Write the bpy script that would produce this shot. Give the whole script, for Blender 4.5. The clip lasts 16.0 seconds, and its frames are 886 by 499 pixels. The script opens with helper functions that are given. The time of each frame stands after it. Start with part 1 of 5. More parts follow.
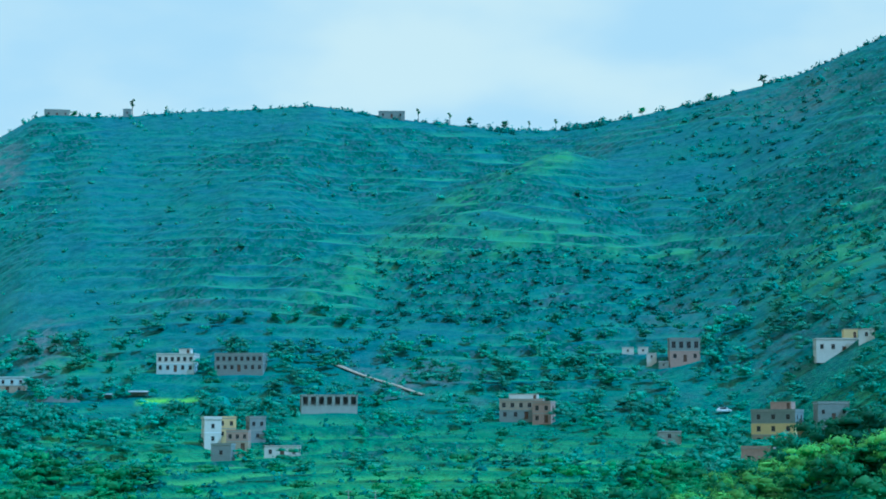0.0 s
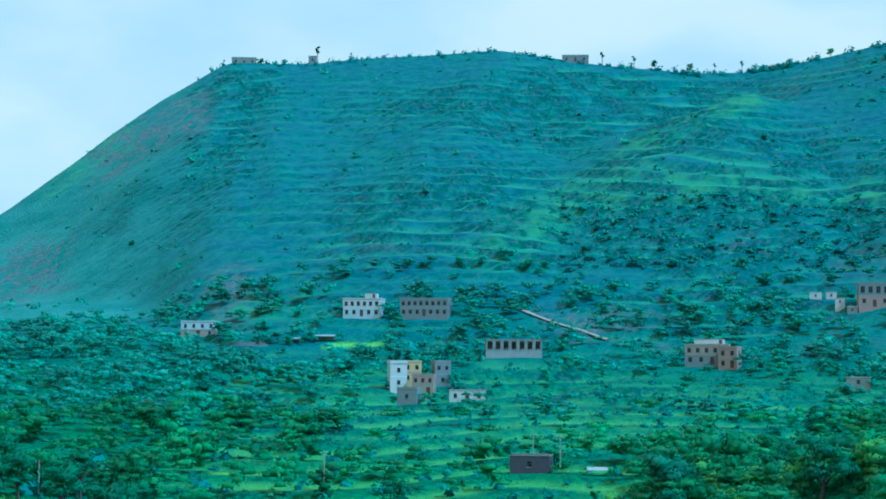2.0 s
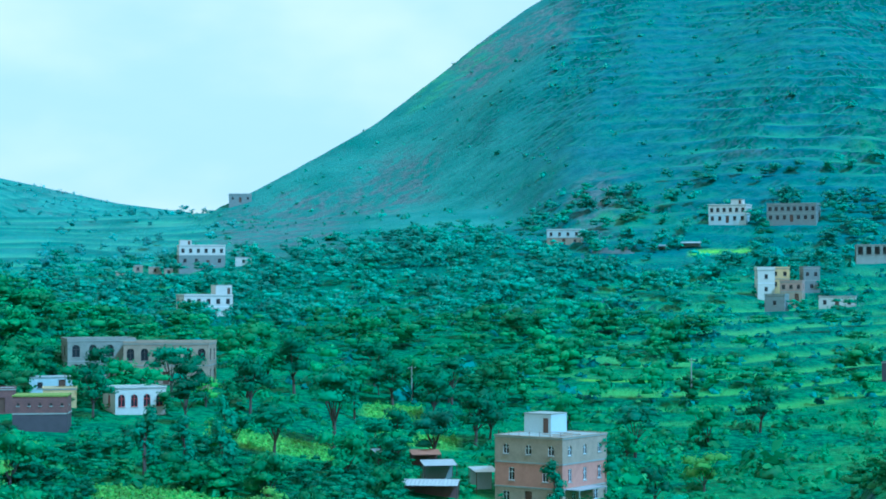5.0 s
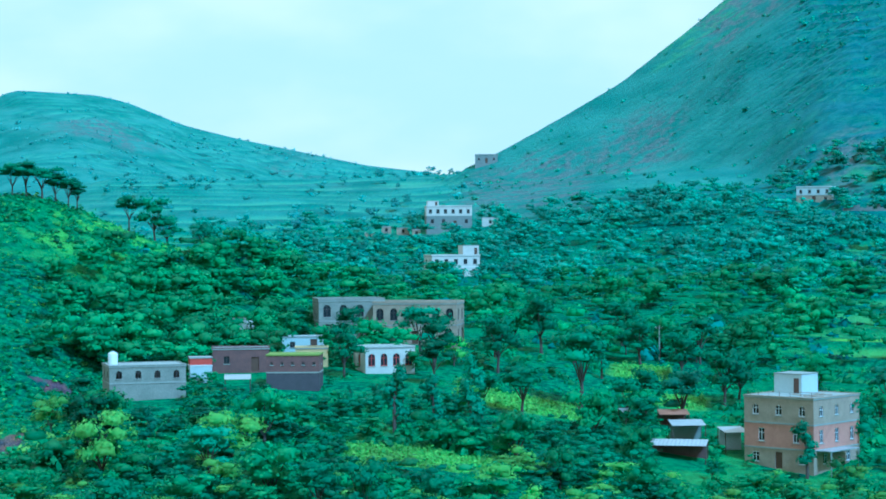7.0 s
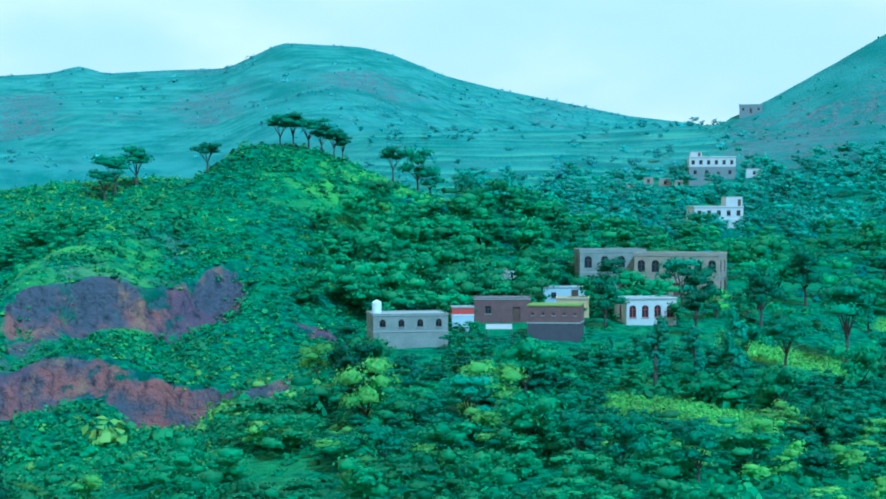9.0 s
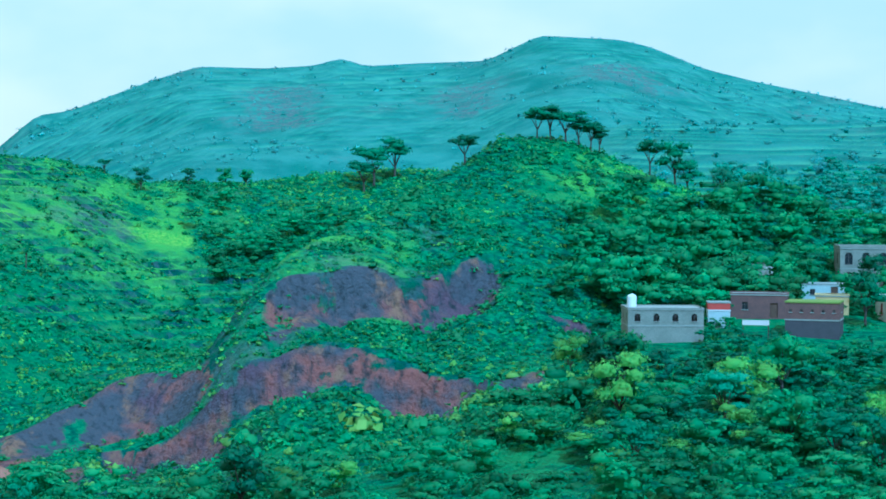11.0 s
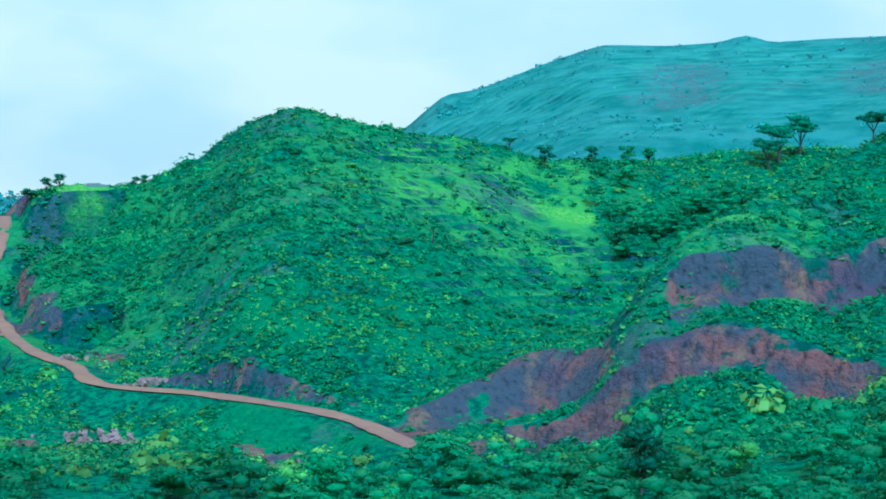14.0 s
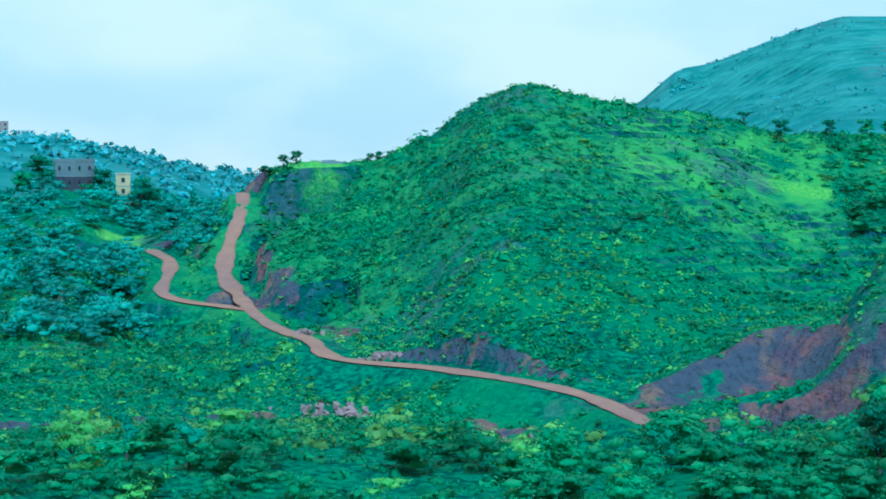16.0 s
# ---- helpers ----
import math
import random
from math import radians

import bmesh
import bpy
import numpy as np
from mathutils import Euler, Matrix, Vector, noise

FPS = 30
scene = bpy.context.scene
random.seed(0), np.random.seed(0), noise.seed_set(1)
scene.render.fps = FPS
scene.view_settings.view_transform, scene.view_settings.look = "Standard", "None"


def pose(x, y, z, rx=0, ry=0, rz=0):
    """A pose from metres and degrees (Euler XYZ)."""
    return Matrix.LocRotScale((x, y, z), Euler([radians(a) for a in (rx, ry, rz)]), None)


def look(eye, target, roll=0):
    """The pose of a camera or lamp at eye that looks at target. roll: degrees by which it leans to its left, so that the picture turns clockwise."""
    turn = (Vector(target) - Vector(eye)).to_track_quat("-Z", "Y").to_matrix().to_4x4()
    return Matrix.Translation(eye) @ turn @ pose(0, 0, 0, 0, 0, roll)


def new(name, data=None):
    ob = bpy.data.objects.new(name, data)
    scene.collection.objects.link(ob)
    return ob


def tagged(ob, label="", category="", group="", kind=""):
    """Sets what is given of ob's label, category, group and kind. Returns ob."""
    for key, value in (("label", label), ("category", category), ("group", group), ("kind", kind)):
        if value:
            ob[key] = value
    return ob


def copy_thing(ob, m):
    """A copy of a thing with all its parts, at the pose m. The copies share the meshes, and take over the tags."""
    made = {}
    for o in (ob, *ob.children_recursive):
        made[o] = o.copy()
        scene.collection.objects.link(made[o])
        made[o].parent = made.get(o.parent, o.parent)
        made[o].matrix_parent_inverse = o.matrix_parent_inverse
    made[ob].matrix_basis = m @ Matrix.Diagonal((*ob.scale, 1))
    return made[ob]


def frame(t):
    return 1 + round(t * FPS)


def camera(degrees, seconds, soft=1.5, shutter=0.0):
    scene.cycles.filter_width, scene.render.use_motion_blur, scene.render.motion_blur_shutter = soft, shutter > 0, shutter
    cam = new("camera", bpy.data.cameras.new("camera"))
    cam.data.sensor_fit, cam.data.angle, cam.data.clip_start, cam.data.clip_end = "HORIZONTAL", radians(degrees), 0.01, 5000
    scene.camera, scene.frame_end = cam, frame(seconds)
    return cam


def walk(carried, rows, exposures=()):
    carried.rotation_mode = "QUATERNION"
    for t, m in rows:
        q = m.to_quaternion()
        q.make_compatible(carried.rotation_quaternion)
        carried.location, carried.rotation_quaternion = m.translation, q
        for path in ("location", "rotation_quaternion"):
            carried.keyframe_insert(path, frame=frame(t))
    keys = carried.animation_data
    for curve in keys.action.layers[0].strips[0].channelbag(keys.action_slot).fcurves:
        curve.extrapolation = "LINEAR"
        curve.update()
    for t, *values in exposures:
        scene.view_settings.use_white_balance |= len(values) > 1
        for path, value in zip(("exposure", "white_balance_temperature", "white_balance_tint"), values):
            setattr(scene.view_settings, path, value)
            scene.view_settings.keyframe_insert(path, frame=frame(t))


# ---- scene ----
# The camera stands on a slope above the valley and pans to its left with a long lens.
EYE = 100.0
cam = camera(26.0, 16.0, soft=1.8)
TURNS = [
    (0.0, 95.500, -0.000, 0.000),
    (0.5, 95.267, 0.099, 1.531),
    (1.0, 94.747, 0.087, 2.862),
    (1.5, 94.178, -0.117, 4.176),
    (2.0, 93.840, -0.263, 5.487),
    (2.5, 93.607, -0.292, 6.889),
    (3.0, 93.309, -0.374, 8.850),
    (3.5, 92.738, -0.361, 11.055),
    (6.0, 90.245, 0.362, 20.057),
    (6.5, 90.000, 0.440, 22.162),
    (7.0, 89.886, 0.397, 23.713),
    (7.5, 89.699, 0.300, 25.490),
    (8.0, 89.299, 0.264, 27.778),
    (8.5, 88.821, 0.216, 29.779),
    (9.0, 88.458, 0.193, 31.509),
    (9.5, 88.284, 0.069, 33.715),
    (10.0, 88.344, -0.207, 35.989),
    (12.5, 87.714, -0.024, 44.317),
    (13.0, 87.603, -0.060, 47.068),
    (13.5, 87.547, -0.281, 49.252),
    (14.0, 87.497, -0.407, 51.118),
    (14.5, 87.349, -0.336, 52.904),
    (15.0, 87.080, -0.204, 54.686),
    (15.5, 86.908, -0.180, 56.378),
    (16.0, 86.743, -0.041, 58.041),
]
walk(cam, [(t, pose(0, 0, EYE, rx, ry, rz)) for t, rx, ry, rz in TURNS],
     [(0.0, -0.12, 3200, -10.5), (3.5, 0.04, 3170, -10.5), (7.0, 0.18, 3170, -10.8), (10.0, 0.12, 3210, -10.2), (16.0, 0.02, 3180, -10.2)])

# Daylight: thin bright cloud with some blue, and a high hazy sun on the viewer's right.
SUN_UP, SUN_ROUND = 50.0, 116.0
world = bpy.data.worlds.new("sky")
scene.world = world
world.use_nodes = True
n, l = world.node_tree.nodes, world.node_tree.links
sky = n.new("ShaderNodeTexSky")
sky.sky_type, sky.sun_disc = "NISHITA", False
sky.sun_elevation, sky.sun_rotation = radians(SUN_UP), radians(SUN_ROUND)
sky.dust_density = 1.5
# thin cloud over the blue: warm white puffs drifting over a pale veil
where, flat = n.new("ShaderNodeTexCoord"), n.new("ShaderNodeMapping")
flat.inputs["Scale"].default_value = (1.0, 1.0, 2.2)
l.new(where.outputs["Generated"], flat.inputs["Vector"])
cloud, patch = n.new("ShaderNodeTexNoise"), n.new("ShaderNodeMapRange")
cloud.inputs["Scale"].default_value, cloud.inputs["Detail"].default_value, cloud.inputs["Roughness"].default_value = 6.5, 5, 0.45
l.new(flat.outputs["Vector"], cloud.inputs["Vector"])
patch.interpolation_type = "SMOOTHSTEP"
for key, v in (("From Min", 0.36), ("From Max", 0.66)):
    patch.inputs[key].default_value = v
l.new(cloud.outputs["Fac"], patch.inputs["Value"])
puffs = n.new("ShaderNodeMix")
puffs.data_type = "RGBA"
puffs.inputs["A"].default_value, puffs.inputs["B"].default_value = (10.4, 7.5, 4.3, 1), (13.6, 8.6, 4.1, 1)
l.new(patch.outputs["Result"], puffs.inputs["Factor"])
veil = n.new("ShaderNodeMix")
veil.data_type = "RGBA"
veil.inputs["Factor"].default_value = 0.9
l.new(puffs.outputs["Result"], veil.inputs["B"])
l.new(sky.outputs["Color"], veil.inputs["A"])
n["Background"].inputs["Strength"].default_value = 0.096
l.new(veil.outputs["Result"], n["Background"].inputs["Color"])
sun = new("sun", bpy.data.lights.new("sun", "SUN"))
sun.data.energy, sun.data.angle, sun.data.color = 3.1, radians(5.0), (1.0, 0.95, 0.86)
a, e = radians(SUN_ROUND), radians(SUN_UP)
sun.matrix_world = look((0, 0, 0), (-math.sin(a) * math.cos(e), -math.cos(a) * math.cos(e), -math.sin(e)))

# ---- the lie of the land: heights in metres over the plan ----
def hash2(i, j, seed):
    n = (i.astype(np.int64) * 374761393 + j.astype(np.int64) * 668265263 + seed * 982451653) & 0x7FFFFFFF
    n = ((n ^ (n >> 13)) * 1274126177) & 0x7FFFFFFF
    return ((n ^ (n >> 16)) & 0xFFFF) / 65535.0


def grain(x, y, size, seed=0):
    """Smooth noise from -1 to 1 with features of that size in metres."""
    u, v = x / size, y / size
    i, j = np.floor(u), np.floor(v)
    a, b = u - i, v - j
    a, b = a * a * a * (a * (a * 6 - 15) + 10), b * b * b * (b * (b * 6 - 15) + 10)
    h00, h10, h01, h11 = hash2(i, j, seed), hash2(i + 1, j, seed), hash2(i, j + 1, seed), hash2(i + 1, j + 1, seed)
    return 2 * ((h00 * (1 - a) + h10 * a) * (1 - b) + (h01 * (1 - a) + h11 * a) * b) - 1


def rough(x, y, size, seed=0, octaves=4):
    total, amp, norm = 0.0, 1.0, 0.0
    for k in range(octaves):
        total = total + amp * grain(x + 17.3 * k, y - 9.1 * k, size / 2 ** k, seed + k)
        norm, amp = norm + amp, amp * 0.5
    return total / norm


def ramp(a, b, v):
    t = np.clip((v - a) / (b - a), 0, 1)
    return t * t * (3 - 2 * t)


def spot(bearing, distance):
    """Plan position from a bearing (degrees, leftward) and a distance from the viewpoint."""
    return -distance * math.sin(radians(bearing)), distance * math.cos(radians(bearing))


# Crest lines: bearing, distance, height.
BIG_HILL = [(-30, 960, 335), (-13.2, 960, 295.5), (-10.4, 960, 277), (-7.9, 955, 265), (-3.7, 950, 251.5), (-1.8, 950, 251.5), (1.1, 950, 257), (3.8, 950, 264),
            (6.5, 945, 260), (9.9, 940, 254), (12.0, 930, 251.5), (13.9, 915, 231), (15.9, 890, 203.5), (18.4, 860, 171.5), (20.9, 835, 149.5), (23.1, 815, 133)]
SPUR = [(-3.5, 865, 229), (-2.0, 820, 214), (0.0, 765, 183), (1.8, 720, 161), (4.2, 640, 130)]
SHELF = [(1.8, 720, 160), (-2.0, 712, 160), (-5.0, 712, 159), (-8.0, 720, 156)]
SPUR_RIGHT = [(-14, 900, 240), (-12, 760, 190), (-9, 660, 140)]
FAR_HILL = [(24.0, 1900, 172), (26.0, 1950, 182), (29.8, 1980, 211), (31.4, 1990, 225.5), (33.0, 2000, 249), (33.9, 2000, 256.5), (36.3, 2000, 261),
            (37.9, 2010, 235), (39.9, 2020, 233), (41.5, 2020, 229.5), (42.2, 2020, 238), (43.0, 2020, 229.5), (44.5, 2020, 226), (46.4, 2000, 226), (47.7, 1990, 211), (50.1, 1970, 178), (51.1, 1960, 172), (52.3, 1950, 136), (56, 1950, 70)]
TREE_HILL = [(25, 372, 87), (27.9, 360, 94.5), (30.4, 350, 98.5), (31.9, 345, 100.5), (33.9, 345, 105), (35.6, 345, 108.5), (37.4, 340, 108.5), (39.6, 320, 101), (41.3, 300, 96), (44.0, 276, 89), (45.6, 268, 80), (47, 262, 70), (48.5, 258, 62)]
SHOULDER = [(63.2, 418, 88), (64.6, 405, 79), (66.6, 395, 73.5), (68.5, 350, 69.5), (71, 300, 67)]
BANK = [(43.2, 252, 71), (44.5, 256, 74.5), (46, 262, 75), (48.5, 268, 73), (50.5, 262, 70), (52.5, 252, 65)]
GREEN_HILL = [(33, 450, 99), (39.5, 440, 105), (42.4, 430, 104), (45.1, 420, 101), (48.1, 412, 100.5), (50.1, 405, 104.5), (52.1, 402, 106.5), (54.4, 400, 110), (55.6, 400, 111.3),
              (56.8, 400, 109.3), (58.1, 402, 102.5), (59.5, 405, 97), (60.8, 410, 94.5), (62.3, 412, 95), (63.5, 415, 93), (65.0, 420, 80)]
TOWER_HILL = [(63.5, 560, 80), (65.5, 520, 81), (67.0, 500, 84.5), (68.9, 485, 87.5), (69.8, 480, 87.5), (71.5, 475, 84), (76, 470, 78)]
LEFT_RIDGE = [(58, 1600, 66), (63.7, 1580, 71), (66.1, 1560, 80), (67.8, 1540, 92), (69.4, 1520, 100), (71.0, 1510, 102), (80, 1500, 112)]
KNOLL = [(-30, 180, 101), (-13, 190, 96.5), (-9, 195, 93.5), (-7, 198, 91), (-5, 200, 89.3), (-1.5, 208, 86), (4, 225, 77)]


def crest(x, y, points, front, back, round_top=2.0, fan=1.2):
    """A hill below a crest line that runs across the view, with its slopes towards the viewpoint and away from it."""
    away, bearing = np.hypot(x, y), np.degrees(np.arctan2(-x, y))
    b, d, h = (np.array(v, float) for v in zip(*points))
    fine = np.arange(b[0] - 6, b[-1] + 6, 0.1)
    line = np.interp(fine, b, h) - np.clip(b[0] - fine, 0, 9) * 12 - np.clip(fine - b[-1], 0, 9) * 12
    kern = np.exp(-0.5 * (np.arange(-40, 41) * 0.1 / fan) ** 2)
    broad = np.convolve(np.pad(line, 40, "edge"), kern / kern.sum(), "valid")
    slight = np.convolve(np.pad(line, 40, "edge"), np.ones(5) / 5, "same")[40:-40]
    off = np.interp(bearing, b, d) - away
    k = ramp(0, 140, np.abs(off))
    wander = bearing + k * 0.5 * grain(x, y, 60, 7)
    top = np.interp(wander, fine, slight) * (1 - k) + np.interp(wander, fine, broad) * k
    drop = np.sqrt(off * off + round_top ** 2) - round_top
    return np.where((bearing < fine[0]) | (bearing > fine[-1]), -1e3, top - np.where(off > 0, front, back) * drop)


def spur_line(x, y, points, slope, round_top=8.0):
    """A spur that runs down a slope, falling off evenly on both sides."""
    best = np.full_like(x, -1e6)
    line = [(*spot(b, d), h) for b, d, h in points]
    for (x0, y0, h0), (x1, y1, h1) in zip(line, line[1:]):
        dx, dy = x1 - x0, y1 - y0
        t = np.clip(((x - x0) * dx + (y - y0) * dy) / (dx * dx + dy * dy), 0, 1)
        off = np.hypot(x - x0 - t * dx, y - y0 - t * dy)
        best = np.maximum(best, h0 + t * (h1 - h0) - slope * (np.sqrt(off * off + round_top ** 2) - round_top))
    return best


FLOOR_D = [0, 8, 20, 60, 120, 180, 245, 300, 350, 480, 600, 700, 850, 1100, 1500, 6000]
FLOOR_RIGHT = [98.2, 96, 90, 80, 71, 68, 71, 77, 83, 95, 113, 128, 140, 130, 130, 60]
FLOOR_MID = [98.2, 96, 90, 80, 71, 71.5, 77.5, 83.5, 86, 91, 102, 114, 130, 134, 140, 60]
FLOOR_LEFT = [98.2, 96, 90, 80, 71, 67, 65.5, 66.5, 69, 72, 69, 66, 62, 56, 48, -140]


def valley(x, y):
    away, bearing = np.hypot(x, y), np.degrees(np.arctan2(-x, y))
    right, mid, left = (np.interp(away, FLOOR_D, f) for f in (FLOOR_RIGHT, FLOOR_MID, FLOOR_LEFT))
    a, b = ramp(14, 27, bearing), ramp(33, 47, bearing)
    return right * (1 - a) + (mid * (1 - b) + left * b) * a


def blend_max(parts, soft=1.5):
    top = np.maximum.reduce(parts)
    return top + soft * np.log(sum(np.exp(np.clip((p - top) / soft, -30, 0)) for p in parts))


LIPS, LAST = [], {}


def steps(z, x, y, height, where, seed):
    """Terraces: level treads and steep risers, broken and uneven."""
    u = z / height + 0.9 * grain(x, y, 70, seed) + 0.35 * grain(x, y, 23, seed + 1)
    f = u - np.floor(u)
    LIPS.append(where * ramp(0.40, 0.62, f) * ramp(0.86, 0.74, f))
    tread = (np.floor(u) + 0.12 * f + 0.88 * ramp(0.70, 0.95, f)) * height - (u * height - z)
    return z + (tread - z) * where


def land(x, y):
    """Height of the ground."""
    x, y = np.asarray(x, float), np.asarray(y, float)
    away, bearing = np.hypot(x, y), np.degrees(np.arctan2(-x, y))
    gully = rough(bearing * 14, away * 0.25, 40, 3) * 6
    big = crest(x, y, BIG_HILL, 0.40, 0.3)
    spur = spur_line(x, y, SPUR, 0.42)
    shelf = spur_line(x, y, SHELF, 0.62, 6.0) + 4 * rough(x, y, 40, 37)
    spur2 = spur_line(x, y, SPUR_RIGHT, 0.4)
    far = crest(x, y, FAR_HILL, 0.2, 0.2, 20) + rough(x, y, 260, 31) * 14 * ramp(1960, 1700, away)
    tree = crest(x, y, TREE_HILL, 0.37, 0.35, 4)
    green = crest(x, y, GREEN_HILL, 0.315, 0.3, 4)
    tower = crest(x, y, TOWER_HILL, 0.13, 0.2, 6)
    ridge = crest(x, y, LEFT_RIDGE, 0.11, 0.1, 12)
    knoll = crest(x, y, KNOLL, 0.16, 0.14, 6)
    bank = crest(x, y, BANK, 0.95, 0.03, 1.5, 0.4) + 1.2 * rough(x, y, 12, 21)
    shoulder = spur_line(x, y, SHOULDER, 0.3, 6)
    base = valley(x, y)
    below = np.interp(bearing, [p[0] for p in BIG_HILL], [p[1] for p in BIG_HILL]) - away
    big = big + gully * (1 - 0.75 * ramp(11, 14, bearing)) * ramp(5, 80, below) * ramp(0, 30, big - base)
    z = blend_max([base, big, spur, shelf, spur2, far, tree, green, tower, ridge, knoll, bank, shoulder])
    z = z + rough(x, y, 45, 11) * 1.6 * ramp(60, 160, away) * ramp(1400, 900, away) + 0.6 * rough(x, y, 5.5, 15, 2) * ramp(240, 280, away) * ramp(470, 430, away) * ramp(34, 38, bearing)
    # the cut banks above the road and below the tree hill
    z = z + cuts(x, y, bearing, away, z)
    # terraces on the big hill, the valley fields, the far hill and the hollow between the two green hills
    below = np.interp(bearing, [p[0] for p in BIG_HILL], [p[1] for p in BIG_HILL]) - away
    on_big = (1 - 0.8 * ramp(12.3, 14.0, bearing)) * ramp(430, 520, away) * ramp(2, 25, below) * ramp(24.5, 21, bearing) * ramp(-0.25, 0.25, rough(x, y, 120, 41) + 0.3)
    z = steps(z, x, y, 4.6, 0.9 * on_big, 51)
    fields = ramp(290, 330, away) * ramp(530, 480, away) * ramp(15, 11, bearing)
    z = steps(z, x, y, 2.1, 0.95 * fields, 57)
    head = ramp(500, 560, away) * ramp(1500, 1300, away) * ramp(22, 24, bearing) * ramp(36, 33, bearing)
    z = steps(z, x, y, 2.6, 0.8 * head, 61)
    back = ramp(1450, 1550, away) * ramp(5, 60, np.interp(bearing, [p[0] for p in FAR_HILL], [p[1] for p in FAR_HILL]) - away) * ramp(20, 24, bearing) * ramp(54, 51, bearing)
    z = steps(z, x, y, 5.5, 0.6 * back * ramp(-0.5, 0.0, rough(x, y, 200, 43)), 67)
    hollow = ramp(305, 330, away) * ramp(415, 400, away) * ramp(40, 44, bearing) * ramp(58, 53, bearing) * ramp(-0.35, 0.1, rough(x, y, 30, 73))
    z = steps(z, x, y, 1.5, 0.9 * hollow, 71)
    z = z + road_grade(x, y, z, bearing, away)[0]
    LAST["lip"] = np.maximum.reduce(LIPS[-5:])
    LIPS.clear()
    return z


def dig(bearing, away, x, y, b0, b1, d0, d1, depth, run):
    """A face dug into a slope between two bearings: the ground below its upper edge is lowered by up to depth."""
    edge = d0 + (d1 - d0) * (bearing - b0) / (b1 - b0) + 4.0 * grain(x, y, 15, 91) + 2.4 * grain(x, y, 5, 92)
    inside = ramp(b0 - 0.7, b0 + 0.5, bearing + 0.4 * grain(x, y, 9, 93)) * ramp(b1 + 0.9, b1 - 0.5, bearing + 0.5 * grain(x, y, 7, 96))
    face = inside * ramp(edge + 0.5, edge - 3.5, away) * ramp(edge - run, edge - run * 0.3, away)
    return face * (1.1 * rough(x, y, 5, 101, 3) - depth + 1.5 * grain(bearing * 5, away * 0.3, 4.5, 107)), inside * ramp(edge + 1, edge - 0.5, away) * ramp(edge - min(8.0, run * 0.75), edge - min(4.5, run * 0.4), away + 3.5 * grain(x, y, 11, 99) + 1.5 * grain(x, y, 4, 103))


# bearing from, to; distance of the upper edge at both; depth, run of the dug floor
CUTS = [(37.8, 44.4, 285, 263, 4.6, 22), (35.2, 35.9, 268, 268, 2.0, 6), (38.2, 49.0, 247, 253, 5.6, 22), (36.0, 38.6, 246, 246, 2.5, 8),
        (59.0, 64.0, 254, 249, 3.0, 14), (55.2, 58.0, 247, 247, 2.2, 10), (64.6, 72.0, 243, 240, 1.6, 8)]


def cuts(x, y, bearing, away, z):
    return sum(dig(bearing, away, x, y, *c)[0] for c in CUTS)


# The dirt road: bearing, distance, height; then its branch round the lower bend.
ROAD = [(51.1, 232.5, 63.2), (51.6, 236, 65.0), (52.4, 241.2, 65.2), (53.2, 251.5, 65.6), (54.4, 258.2, 66.4), (55.7, 262.0, 66.9), (56.9, 268.0, 67.0), (58.4, 280.0, 66.6), (59.6, 286.5, 66.3),
        (61.2, 290.8, 66.4), (61.7, 297.8, 66.9), (61.9, 311.2, 67.5), (62.7, 319.5, 67.8), (63.3, 330.0, 68.4), (63.8, 343.5, 69.6), (64.25, 363.0, 71.6),
        (64.6, 377.8, 73.5), (64.5, 389.0, 77.1), (64.2, 399.8, 82.3), (63.95, 405, 86.3), (64.0, 412, 88.5)]
ROAD_BRANCH = [(63.8, 343.5, 69.6), (64.5, 354.8, 69.3), (65.5, 358.0, 69.6), (66.3, 363.0, 70.3), (66.5, 369.5, 71.2), (66.2, 381.2, 73.1), (66.1, 393.2, 75.4), (66.7, 420.5, 76.0)]


def road_grade(x, y, z, bearing, away):
    """What the road's bench and its falling verge add to the ground, and how much of the cut bank behind it is laid bare."""
    grade, bare = z.copy(), np.zeros_like(z)
    beds = []
    for track in (ROAD, ROAD_BRANCH):
        at = (bearing > track[0][0] - 3) & (bearing < 69) & (away > 205) & (away < 470)
        px, py = x[at], y[at]
        near, level, back = np.full(px.shape, 1e6), np.zeros(px.shape), np.zeros(px.shape)
        line = [(*spot(b, d), h) for b, d, h in track]
        for (x0, y0, h0), (x1, y1, h1) in zip(line, line[1:]):
            dx, dy = x1 - x0, y1 - y0
            t = np.clip(((px - x0) * dx + (py - y0) * dy) / (dx * dx + dy * dy), 0, 1)
            nx, ny = x0 + t * dx, y0 + t * dy
            off = np.hypot(px - nx, py - ny)
            closer = off < near
            level, back = np.where(closer, h0 + t * (h1 - h0), level), np.where(closer, np.hypot(nx, ny), back)
            near = np.minimum(off, near)
        beds.append((at, near, level, back - away[at]))
    for at, near, level, front in beds:
        verge = np.minimum(grade[at], level - 0.5 - 0.34 * np.clip(near - 3, 0, 40))
        grade[at] += (verge - grade[at]) * ramp(26, 14, near) * ramp(-0.5, 2.0, front)
    for at, near, level, front in beds:
        pz = grade[at]
        bare[at] = np.maximum(bare[at], ramp(9.5, 5.5, near + 2.4 * grain(x[at], y[at], 8, 95)) * ramp(0.0, 0.8, pz - level) * ramp(0.5, -1.5, front))
        grade[at] += (level - 0.12 - pz) * ramp(6.2, 3.6, near)
    return grade - z, bare


